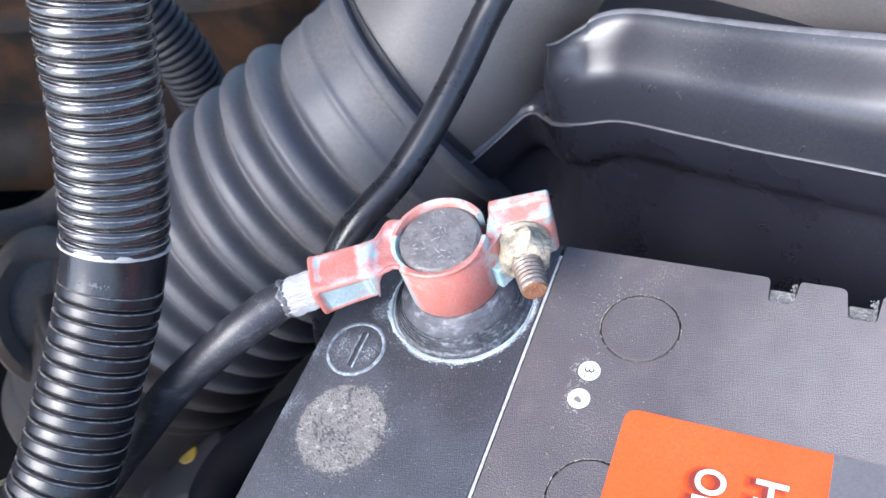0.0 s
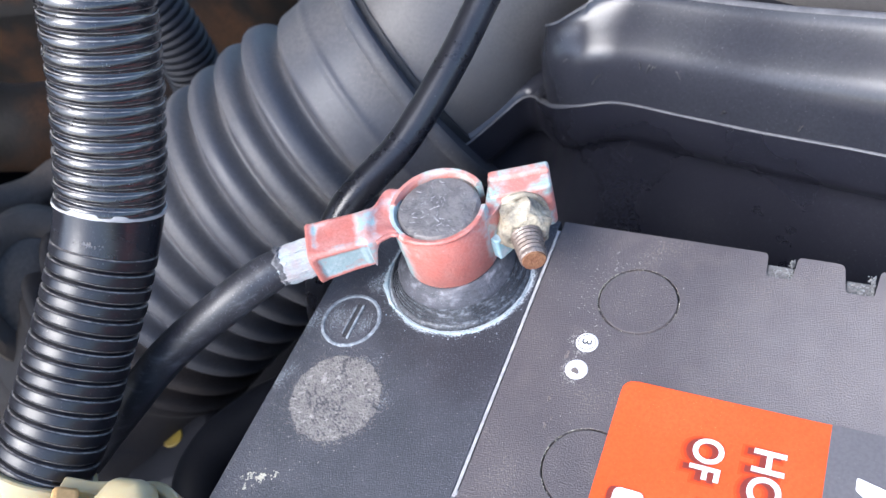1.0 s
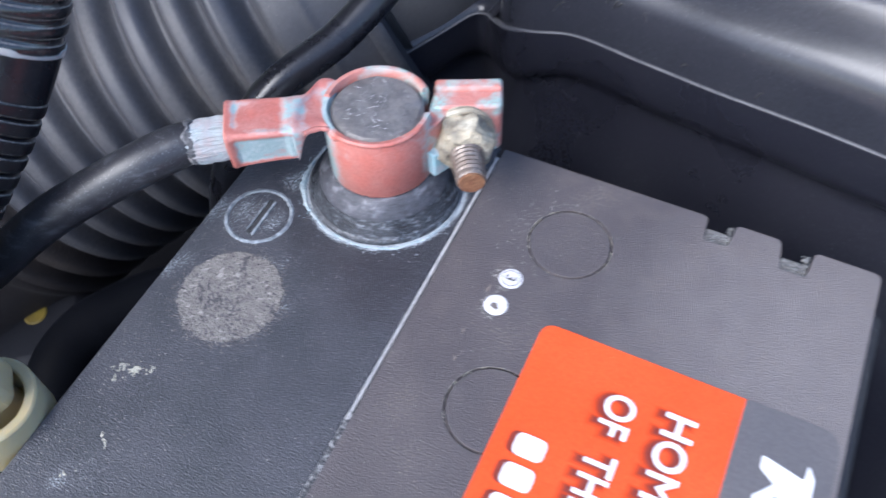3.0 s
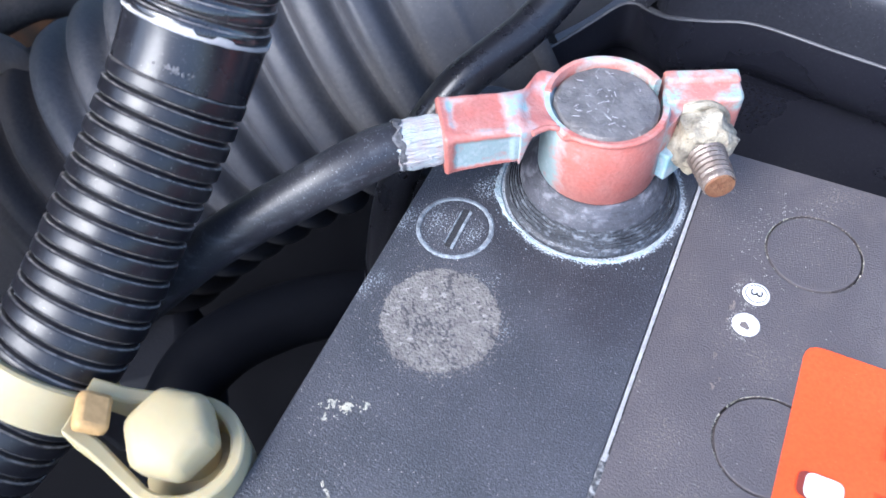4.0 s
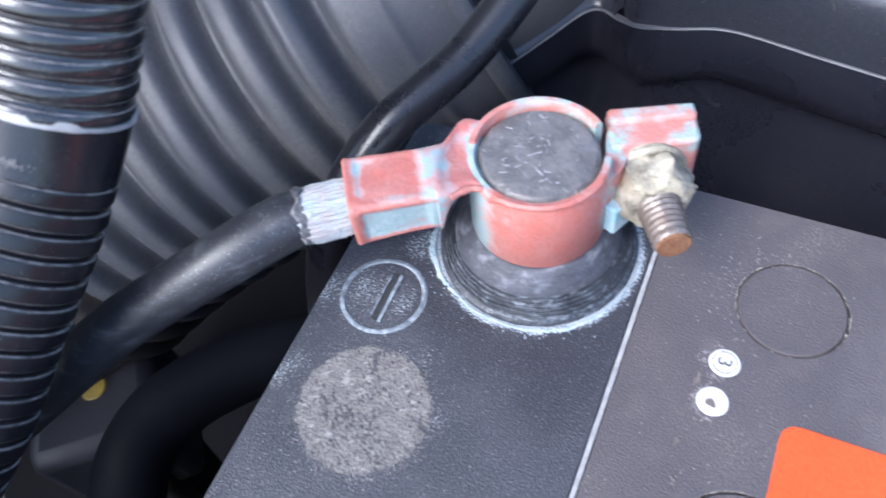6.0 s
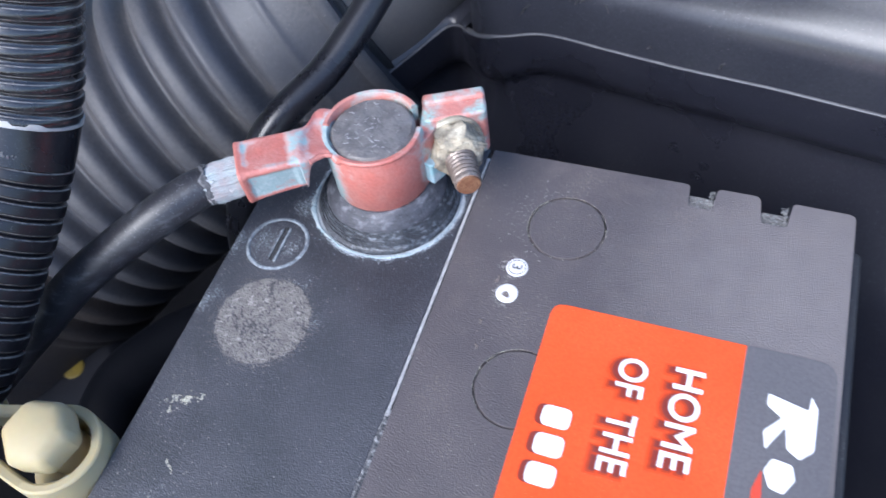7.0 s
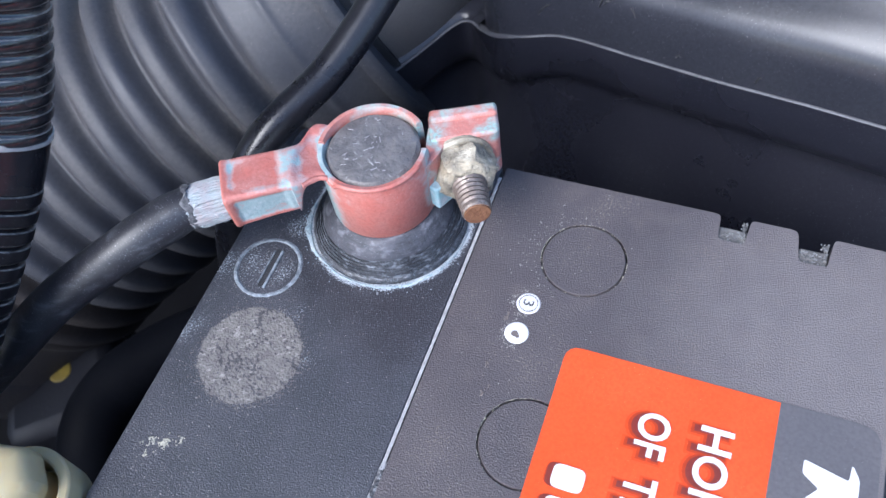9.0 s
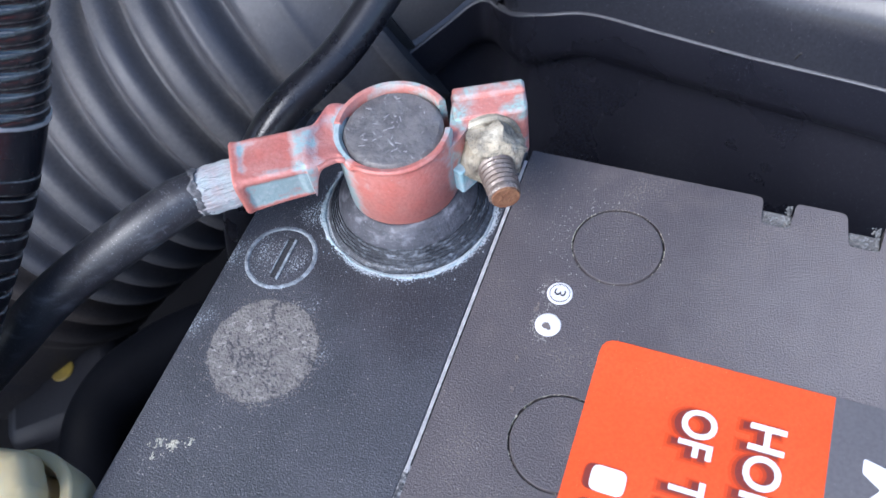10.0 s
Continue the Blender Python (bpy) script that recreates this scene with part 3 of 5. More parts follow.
steps = [(0.0166, -0.0005), (0.0166, 0.0008), (0.0162, 0.0013)]
r, h = 0.0160, 0.0014
while r > 0.0138:
    steps += [(r, h), (r - 0.00020, h + 0.00050), (r - 0.00034, h + 0.00034)]
    r, h = r - 0.00044, h + 0.00056
bevel_part = lathe(bmesh.new(), [(0.0138, 0.0040), (0.0137, 0.0047), (0.0128, 0.0059), (0.0118, 0.0071), (0.0111, 0.0078), (0.0106, 0.0079), (0.0088, 0.0079), (0.0088, 0.004)], (*POST, 0), sides=96, closed=True)
for v in bevel_part.verts:
    v.co.z += 0.00008 * noise.noise(v.co * 600)
part("post_collar", bevel_part, LEAD_RING, battery, "smooth grey lead collar")
bushing = lathe(bmesh.new(), steps, (*POST, 0), sides=120)
for v in bushing.verts:
    v.co.z += 0.00022 * noise.noise(v.co * 900)
    v.co += (v.co - Vector((*POST, v.co.z))).normalized() * 0.00010 * noise.noise(v.co * 500)
part("post_bushing", bushing, BUSHING, battery, "grooved dark lead bushing")
bm = bmesh.new()
strip = []
for k in range(241):
    a = radians(150 + 215 * k / 240)
    n1, n2 = noise.noise((math.cos(a) * 5, math.sin(a) * 5, 1)), noise.noise((math.cos(a) * 28, math.sin(a) * 28, 4))
    fade = min(1.0, k / 25, (240 - k) / 40)
    left_side = math.exp(-((math.degrees(a) - 205) / 22) ** 2)
    wide = max(0.00005, (0.00034 + 0.00022 * n1 + 0.00036 * n2 - 0.00022 * math.exp(-((math.degrees(a) - 262) / 25) ** 2) + 0.0010 * left_side + 0.0004 * math.exp(-((math.degrees(a) - 305) / 25) ** 2)) * fade)
    r0 = 0.01705 + 0.0002 * n1
    strip.append([bm.verts.new((POST[0] + math.cos(a) * q, POST[1] + math.sin(a) * q, z)) for q, z in ((r0, 0.00002), (r0 + wide * 0.25, 0.0003 + 0.00012 * n2), (r0 + wide * 0.7, 0.00026 + 0.0001 * n2), (r0 + wide, 0.00002))])
for a, b in zip(strip, strip[1:]):
    for k in range(3):
        bm.faces.new((a[k], b[k], b[k + 1], a[k + 1]))
for k in range(160):
    w = radians(random.uniform(170, 350)) if k % 2 else random.gauss(radians(208), 0.25)
    rr = 0.0174 + abs(random.gauss(0, 0.0011))
    blob(bm, (POST[0] + math.cos(w) * rr, POST[1] + math.sin(w) * rr, 0.00003), random.uniform(0.00006, 0.0002), 0.4, seed=k)
part("corrosion_crust", bm, POWDER, battery, "pale blue corrosion powder")["kind"] = "stuff"

# moulded minus sign in its ring
MARK = (-0.0393, -0.0384)
bm = lathe(bmesh.new(), [(0.0064, 0.0), (0.0066, 0.00024), (0.0070, 0.00024), (0.0073, 0.0)], (*MARK, 0), sides=96, closed=True)
for v in bm.verts:
    d = (v.co - Vector((*MARK, v.co.z))).normalized()
    v.co += d * 0.00012 * noise.noise(d * 9) + d * 0.00008 * noise.noise(d * 40 + Vector((0, 0, v.co.z * 9000)))
mark = part("polarity_mark", bm, CHALK, battery, "raised minus sign worn pale at its edges")
part("minus_bar", prism(bmesh.new(), rounded([(MARK[0] - 0.0001, MARK[1] + 0.0046), (MARK[0] + 0.0011, MARK[1] + 0.0046), (MARK[0] + 0.0011, MARK[1] - 0.0048), (MARK[0] - 0.0001, MARK[1] - 0.0048)], 0.0004), -0.001, 0.00012), CASE, mark)
for x0, wide, y0, y1 in ((0.00112, 0.00052, 0.0044, -0.0049), (-0.00042, 0.00026, 0.0040, -0.0040)):
    bm = prism(bmesh.new(), [(MARK[0] + x0 + 0.00008 * noise.noise((k * 0.9, x0 * 900, 0)), MARK[1] + y0 + (y1 - y0) * k / 20) for k in range(21)] + [(MARK[0] + x0 + wide + 0.00010 * noise.noise((k * 0.8, 7, x0 * 900)), MARK[1] + y0 + (y1 - y0) * k / 20) for k in range(20, -1, -1)], -0.001, 0.00034)
    part("minus_edge", bm, CHALK, mark)

# worn round patch and dried splashes
bm = bmesh.new()
c = (-0.0336, -0.0577)
ring = []
for k in range(360):
    w = 2 * math.pi * k / 360
    rr = 0.0104 * (1 + 0.03 * noise.noise((math.cos(w) * 6, math.sin(w) * 6, 3)) + 0.03 * noise.noise((math.cos(w) * 16, math.sin(w) * 16, 7)) + 0.025 * noise.noise((math.cos(w) * 45, math.sin(w) * 45, 2)))
    ring.append((c[0] + rr * math.cos(w), c[1] + rr * math.sin(w)))
part("worn_patch", prism(bm, ring, -0.001, 0.00012), GREY_PATCH, battery, "round worn grey patch")
bm = bmesh.new()
for k in range(420):
    w = random.gauss(-0.9, 1.5)
    rr = 0.0102 + abs(random.gauss(0, 0.0011))
    blob(bm, (c[0] + math.cos(w) * rr, c[1] + math.sin(w) * rr, 0.00004), random.uniform(0.00006, 0.0002), 0.35, seed=k)
part("patch_dust", bm, GREY_PATCH, battery, "worn crumbs round the patch")["kind"] = "stuff"


def flakes(cx, cy, rx, ry, keep, turn, cell=0.00022):
    """A thin broken crust: small raised cells where two noises leave them standing."""
    bm = bmesh.new()
    n = int(max(rx, ry) * 2.2 / cell)
    for i in range(-n, n):
        for j in range(-n, n):
            u, v = i * cell, j * cell
            x, y = u * math.cos(turn) - v * math.sin(turn), u * math.sin(turn) + v * math.cos(turn)
            near = math.exp(-((u / rx) ** 2 + (v / ry) ** 2))
            q = 0.6 * noise.noise((x * 750 + cx * 3000, y * 750, 1)) + 0.5 * noise.noise((x * 2300, y * 2300 + cy * 2000, 6))
            if q + near < keep:
                continue
            h = 0.00010 + 0.00010 * (q + near - keep)
            c = [bm.verts.new((cx + x + a * cell * 0.56, cy + y + b * cell * 0.56, z)) for a, b, z in ((-1, -1, 0), (1, -1, 0), (1, 1, 0), (-1, 1, 0), (-0.6, -0.6, h), (0.6, -0.6, h), (0.6, 0.6, h), (-0.6, 0.6, h))]
            for f in ((4, 5, 6, 7), (0, 1, 5, 4), (1, 2, 6, 5), (2, 3, 7, 6), (3, 0, 4, 7)):
                bm.faces.new([c[k] for k in f])
    return bm


for cx, cy, rx, ry, keep, turn in ((-0.0410, -0.0785, 0.0056, 0.0024, 0.95, 0.35), (-0.0430, -0.0815, 0.0007, 0.0018, 0.95, 0.2), (-0.0368, -0.0925, 0.0013, 0.0026, 1.05, 0.7), (-0.0390, -0.1000, 0.0040, 0.0025, 1.22, 0.2), (-0.0470, -0.1150, 0.0020, 0.0090, 1.15, 0.0)):
    part("dried_splash", flakes(cx, cy, rx, ry, keep, turn), RESIDUE, battery, "dried whitish flaking splash")["kind"] = "stuff"
for cx, cy, rx, ry, keep, turn in SMEARS:
    part("brown_smear", flakes(cx, cy, rx, ry, keep, turn), SMEAR, battery, "faint brown dried smear")["kind"] = "stuff"
bm = bmesh.new()
for k in range(1900):
    x = -0.049 + abs(random.gauss(0, 0.012)) if k % 3 else random.uniform(-0.049, 0.03)
    if x > 0.03:
        continue
    blob(bm, (x, random.uniform(-0.13, -0.002), 0.00002), random.uniform(0.00004, 0.00013), 0.5, seed=k)
for k in range(130):
    w = random.gauss(2.9, 0.8)
    rr = 0.0092 + abs(random.gauss(0, 0.0022))
    blob(bm, (0.0226 + math.cos(w) * rr, -0.0184 + math.sin(w) * rr, 0.00002), random.uniform(0.00004, 0.00016), 0.5, seed=k)
for k in range(90):
    blob(bm, (random.gauss(0.012, 0.007), random.gauss(-0.012, 0.005), 0.00002), random.uniform(0.00004, 0.00014), 0.5, seed=k)
for k in range(120):
    w = random.uniform(1.8, 5.0)
    rr = 0.0026 + abs(random.gauss(0, 0.0005))
    y0 = (-0.0312, -0.0380)[k % 2]
    blob(bm, (0.0148 + math.cos(w) * rr, y0 + math.sin(w) * rr, 0.00002), random.uniform(0.00005, 0.00016), 0.4, seed=k)
part("loose_dust", bm, GRAIN, battery)["kind"] = "stuff"

# label with its print; lines run towards the near end, tops towards the right-hand edge
label = part("label", prism(bmesh.new(), rounded([(0.0247, -0.0377), (0.0630, -0.0377), (0.0630, -0.170), (0.0247, -0.170)], [0.0028, 0, 0, 0.0028]), -0.0005, 0.00016), ORANGE, battery, "glossy orange label with white print")
part("grey_panel", prism(bmesh.new(), rounded([(0.0630, -0.0376), (0.0797, -0.0376), (0.0797, -0.170), (0.0630, -0.170)], [0, 0.004, 0.004, 0]), -0.0005, 0.00015), LABEL_GREY, label, "grey end of the label")


def run(x, y, z=0.0003):
    return Matrix.Translation((x, y, z)) @ Matrix.Rotation(radians(-90), 4, "Z")


for shift, mat, dz, bold in ((0.0013, PRINT_FAINT, 0.00020, 0.00100), (0.0012, PRINT_HALO, 0.00027, 0.00060), (0.0010, PRINT_BLACK, 0.00034, 0.00026), (0.0, LABEL_WHITE, 0.00042, 0.00014)):
    lettering("HOME", 0.0078, run(0.0511 - shift, -0.0455 - shift * 0.3, dz), mat, label, "letter" if mat is LABEL_WHITE else "letter_shadow", wide=0.96, bold=bold)
    lettering("OF  THE", 0.0076, run(0.0407 - shift, -0.0462 - shift * 0.3, dz), mat, label, "letter" if mat is LABEL_WHITE else "letter_shadow", wide=0.86, bold=bold)
    lettering("$", 0.022, run(0.0395 - shift, -0.0755 - shift * 0.3, dz), mat, label, "letter" if mat is LABEL_WHITE else "letter_shadow", bold=bold)
    for k in range(11):
        if k == 3:
            continue
        y = -0.0602 - k * 0.0058
        part("printed_bar", prism(bmesh.new(), rounded([(0.0287 - shift, y), (0.0343 - shift, y), (0.0343 - shift, y - 0.0043), (0.0287 - shift, y - 0.0043)], 0.0014), dz - 0.00006, dz + 0.00003 + (0 if mat is LABEL_WHITE else bold * 0.1)), mat, label)
for pts in ([(0.0755, -0.0455), (0.0768, -0.0478), (0.0768, -0.0562), (0.0745, -0.0585), (0.0722, -0.057), (0.0716, -0.0528), (0.0686, -0.058), (0.0679, -0.0545), (0.0708, -0.0512), (0.0680, -0.0492), (0.0680, -0.0468), (0.0752, -0.0485)],
            [(0.0735, -0.0598), (0.0742, -0.0625), (0.0725, -0.0655), (0.0700, -0.0650), (0.0688, -0.0620), (0.0700, -0.0594)],
            [(0.0738, -0.0675), (0.0742, -0.0740), (0.0700, -0.0745), (0.0695, -0.0680)]):
    part("printed_emblem", prism(bmesh.new(), rounded(pts, 0.0005), 0.0001, 0.0003), LABEL_WHITE, label, "white emblem shape")
part("printed_emblem", prism(bmesh.new(), rounded([(0.0672, -0.066), (0.0685, -0.062), (0.0690, -0.067), (0.0676, -0.078)], 0.0005), 0.0001, 0.0003), PRINT_RED, label, "red emblem stroke")
for x, y, t in ((0.0150, -0.0312, "3"), (0.0147, -0.0380, "")):
    dot = part("date_dot", lathe(bmesh.new(), [(0.0, 0.00014), (0.0022, 0.00014), (0.00235, 0.0), (0, -0.0002)], (x, y, 0)), DOT_WHITE, battery, "round white date sticker")
    if t:
        lettering(t, 0.0030, Matrix.Translation((x - 0.0010, y + 0.00095, 0.00022)) @ Matrix.Rotation(radians(-90), 4, "Z"), CASE, dot, "printed_number", wide=1.2)
        lathe_ring = lathe(bmesh.new(), [(0.00175, 0.00013), (0.00175, 0.00019), (0.00187, 0.00019), (0.00187, 0.00013)], (x, y, 0), closed=True)
        part("printed_ring", lathe_ring, CASE, dot)
    else:
        bm = bmesh.new()
        for k in range(9):
            blob(bm, (x - 0.0003 + k * 0.00008, y - 0.0003 - k * 0.00005, 0.00015), 0.00075 - k * 0.00004, 0.06, 0.3, k)
        part("worn_hole", bm, SMEAR, dot, "scuffed centre")

# ---- terminal clamp ----
clamp = thing("battery_terminal_clamp", "corroded copper terminal clamp tightened round the lead post", "terminal clamp")
Z0, Z1, RI, RO = 0.0080, 0.0233, 0.0095, 0.0108
band = [(RI, Z0), (RO - 0.0003, Z0 - 0.0001), (RO, Z0 + 0.0003), (RO, Z1 - 0.0005), (RO - 0.0003, Z1), (RI + 0.0002, Z1), (RI, Z1 - 0.0003)]
bm = lathe(bmesh.new(), band, (*POST, 0), sides=72, start=radians(-170), turn=radians(183), closed=True)
for v in bm.verts:
    v.co += (v.co - Vector((*POST, v.co.z))).normalized() * 0.00007 * noise.noise(v.co * 300)
deposit = bm.verts.layers.float.new("deposit")
for v in bm.verts:
    w = math.degrees(math.atan2(v.co.y - POST[1], v.co.x - POST[0]))
    w = w if w < 90 else w - 360
    v[deposit] = max(0.85 * max(0.0, min(1.0, (-102 - w) / 22)), 0.62 * max(0.0, min(1.0, (w + 26) / 30)), 0.12 * max(0.0, min(1.0, (v.co.z - Z1 + 0.002) / 0.002))) + 0.08
part("front_band", bm, LUG, clamp, "smooth reddish copper band")
bm = lathe(bmesh.new(), [(a, b + 0.0006 if b > 0.02 else b) for a, b in band], (*POST, 0), sides=72, start=radians(48), turn=radians(143), closed=True)
part("back_band", bm, PATINA, clamp, "patinated copper band")
# block that the bolt pulls together
A, B, OUT = Vector((-0.0126, -0.0074)), Vector((-0.0002, -0.0016)), Vector((0.42, -0.907))
blk = rounded([tuple(A), tuple(B), tuple(B + OUT * 0.0068), tuple(A + OUT * 0.0072)], [0.0008, 0.0018, 0.0018, 0.0010])
part("bolt_block", prism(bmesh.new(), blk, 0.0085, 0.0212), PATINA, clamp, "folded copper ears with turquoise patina", bevel=0.0009)
fold = rounded([tuple(A - OUT * 0.0004 + (B - A) * 0.02), tuple(B - OUT * 0.0004), tuple(B + OUT * 0.0026), tuple(A + OUT * 0.0026 + (B - A) * 0.02)], 0.0008)
part("folded_ear", prism(bmesh.new(), fold, 0.0090, 0.0220), PATINA, clamp, bevel=0.0007)
link = rounded([(-0.0094, -0.0170), (-0.0108, -0.0124), tuple(A + OUT * 0.0030), tuple(A + OUT * 0.0069), tuple(A + OUT * 0.0071 + (B - A) * 0.25), (-0.0072, -0.0172), (-0.0086, -0.0208)], 0.0005)
part("front_ear", prism(bmesh.new(), link, 0.0085, 0.0208), PATINA, clamp, bevel=0.0005)
part("lower_tab", prism(bmesh.new(), rounded([(-0.0088, -0.0196), (-0.0050, -0.0125), (-0.0030, -0.0136), (-0.0064, -0.0206)], 0.0006), 0.0092, 0.0150), VERDIGRIS, clamp, "turquoise lower tab", bevel=0.0003)
# bolt and nut
AX = Vector((0.53, -0.85, 0.02)).normalized()
SEAT = Vector((-0.0043, -0.0119, 0.0153))
bm = bmesh.new()
lathe(bm, [(0, -0.0005), (0.0062, -0.0005), (0.0064, 0.0004), (0.0060, 0.0010), (0, 0.0010)], SEAT, AX, 32)
part("washer", bm, NUT, clamp)
bm = bmesh.new()
lathe(bm, [(0, 0), (0.0061, 0.0), (0.0064, 0.0006), (0.0064, 0.0040), (0.0060, 0.0052), (0.0046, 0.0061), (0.0034, 0.0062), (0, 0.0062)], SEAT + AX * 0.0009, AX, 6, start=radians(10))
bmesh.ops.subdivide_edges(bm, edges=bm.edges, cuts=7, use_grid_fill=True)
for v in bm.verts:
    d = v.co - (SEAT + AX * 0.003)
    fold = abs(noise.noise(Vector((d.dot(AX) * 700, v.co.z * 260, v.co.x * 260))))
    v.co += Vector((noise.noise(v.co * 420), noise.noise(v.co * 420 + Vector((5, 0, 0))), noise.noise(v.co * 420 + Vector((0, 5, 0))))) * 0.0005
    v.co += d.normalized() * (0.0006 * fold + 0.00025 * noise.noise(v.co * 1500) - 0.0003)
part("hex_nut", bm, NUT, clamp, "hex nut caked in tan corrosion")
thread, s = [(0, 0.0)], 0.0
while s < 0.0075:
    thread += [(0.00330 - s * 0.075, s), (0.00350 - s * 0.075, s + 0.0005)]
    s += 0.001
bolt = part("bolt", lathe(bmesh.new(), thread + [(0.0029, 0.0081), (0.0027, 0.0084), (0, 0.0084)], SEAT + AX * 0.0055, AX, 32), BOLT, clamp, "threaded steel bolt")
part("bolt_end", lathe(bmesh.new(), [(0, 0.0081), (0.00265, 0.0081), (0.0025, 0.0088), (0, 0.0089)], SEAT + AX * 0.0055, AX, 24), RUST, bolt, "rusty bolt end")
# crimped lug, its neck spreading into the ring
LD = Vector((0.836, 0.548, 0.0)).normalized()
LW = Vector((0, 0, 1)).cross(LD).normalized()
LC = Vector((-0.0427, -0.0361, 0.0203))
up = Vector((0, 0, 1))
LOOP = 96


def step(a, b, x):
    u = min(1.0, max(0.0, (x - a) / (b - a)))
    return u * u * (3 - 2 * u)


def squared(k, power):
    """A point of a rounded square, from -1 to 1 each way."""
    side, u = divmod(k, LOOP // 4)
    u = 2 * u / (LOOP // 4) - 1
    w = math.atan2(u, 1) + side * math.pi / 2
    c, q = math.cos(w), math.sin(w)
    r = (abs(c) ** power + abs(q) ** power) ** (-1 / power)
    return c * r, q * r


bm = bmesh.new()
rows = []
deposit = bm.verts.layers.float.new("deposit")
LUG_END = 0.0126
for i in range(64):
    s = LUG_END * i / 63
    lip = math.exp(-(s / 0.0007) ** 2)
    w = 0.0110 - 0.0006 * s / LUG_END + 0.0003 * math.exp(-((s - 0.0006) / 0.0006) ** 2) - 0.0005 * math.exp(-(s / 0.00025) ** 2)
    h = 0.0098 - 0.0010 * step(0, LUG_END, s) + 0.0005 * lip - 0.0006 * math.exp(-(s / 0.00025) ** 2)
    row = []
    for k in range(LOOP):
        a, b = squared(k, 7)
        inside = step(0.0012, 0.0022, s) * (1 - step(0.0108, 0.0120, s))
        top = step(0.6, 0.95, b) * (1 - step(0.62, 0.85, abs(a))) * inside
        side = step(0.6, 0.95, -a) * (1 - step(0.55, 0.82, abs(b))) * inside
        lean = 0.0008 * (1 - b) / 2
        p = LC + LD * s + LW * (a * w / 2 + lean * (a < 0)) + up * (0.0002 + b * h / 2 - 0.0003 * top)
        p += LW * 0.0004 * side + up * 0.00016 * noise.noise(p * 320) + LW * 0.00014 * noise.noise(p * 260 + Vector((9, 0, 0)))
        row.append(bm.verts.new(p))
        if b > 0.9 and abs(a) < 0.94:
            edge = max(0.62 * math.exp(-((s - 0.0019) / 0.0009) ** 2) * step(-0.8, -0.3, a), 0.45 * math.exp(-((a - 0.70) / 0.16) ** 2) * step(0.001, 0.002, s), 0.55 * math.exp(-((a + 0.75) / 0.2) ** 2) * step(0.002, 0.008, s), 0.68 * step(0.0080, 0.0118, s))
            row[-1][deposit] = edge
        elif a < -0.9 and abs(b) < 0.8 and s > 0.001:
            row[-1][deposit] = 0.85 * step(0.0008, 0.0022, s) * (1 - step(0.55, 0.85, abs(b)))
        else:
            row[-1][deposit] = 0.05 + 0.5 * step(0.0095, 0.0126, s)
    rows.append(row)
last = [(LC + LD * LUG_END + LW * e * 0.0052) for e in (1, -1)]
far_edge = spline([tuple(last[0])[:2] + (0,), (-0.0330, -0.0230, 0), (-0.0324, -0.0204, 0), (-0.0315, -0.0172, 0), (-0.0282, -0.0160, 0)], 8)
near_edge = spline([tuple(last[1])[:2] + (0,), (-0.0281, -0.0325, 0), (-0.0267, -0.0303, 0), (-0.0252, -0.0290, 0), (-0.0222, -0.0288, 0)], 8)
STEPS = len(far_edge) - 1
for i in range(1, STEPS + 1):
    u = i / STEPS
    row = []
    thick = 0.0028 + 0.0062 * (1 - step(0.0, 0.42, u))
    for k in range(LOOP):
        a, b = squared(k, 7 - 3.4 * step(0, 0.4, u))
        v = (1 - a) / 2
        w = radians(160 + 86 * v)
        arc = Vector((POST[0] + 0.0097 * math.cos(w), POST[1] + 0.0097 * math.sin(w), 0))
        start = (last[0] * (1 - v) + last[1] * v) * 1.0
        start.z = 0
        f0, f1 = Vector((last[0].x, last[0].y, 0)), Vector((last[1].x, last[1].y, 0))
        p = start * (1 - u) + arc * u + far_edge[i] * (1 - v) + near_edge[i] * v - (f0 * (1 - u) * (1 - v) + f1 * (1 - u) * v + far_edge[-1] * u * (1 - v) + near_edge[-1] * u * v)
        lump = math.exp(-((v - 0.06) / 0.20) ** 2 - ((u - 0.70) / 0.24) ** 2)
        roll = math.exp(-((v - 0.93) / 0.10) ** 2) * step(0.3, 0.7, u)
        top = 0.0249 - 0.0012 * step(0.0, 1.0, u) + 0.0013 * lump + 0.0002 * roll - 0.0006 * math.sin(math.pi * min(1, max(0, v))) * step(0.1, 0.5, u) - 0.0008 * step(0.85, 1.0, u) * step(0.75, 1.0, v)
        deep = thick + 0.0030 * lump
        p.z = top - deep * (1 - b) / 2
        p.z += 0.00016 * noise.noise(p * 320)
        row.append(bm.verts.new(p))
        red = max(0.9 * lump, 0.85 * roll, 0.75 * step(0.35, 0.6, u) * (1 - step(0.86, 0.97, u)) * step(0.25, 0.5, v))
        row[-1][deposit] = 0.60 + 0.35 * step(0.84, 0.95, u) - 0.7 * red
    rows.append(row)
for a, b in zip(rows, rows[1:]):
    for k in range(LOOP):
        bm.faces.new((a[k], a[(k + 1) % LOOP], b[(k + 1) % LOOP], b[k]))
bm.faces.new(rows[0])
bm.faces.new(rows[-1])
part("crimp_lug", bm, LUG, clamp, "crimped copper lug with turquoise side")

bm = bmesh.new()
bead = [Vector((p.x, p.y, 0.0236 - 0.0006 * i / 20)) for i, p in enumerate(near_edge[10:-6])]
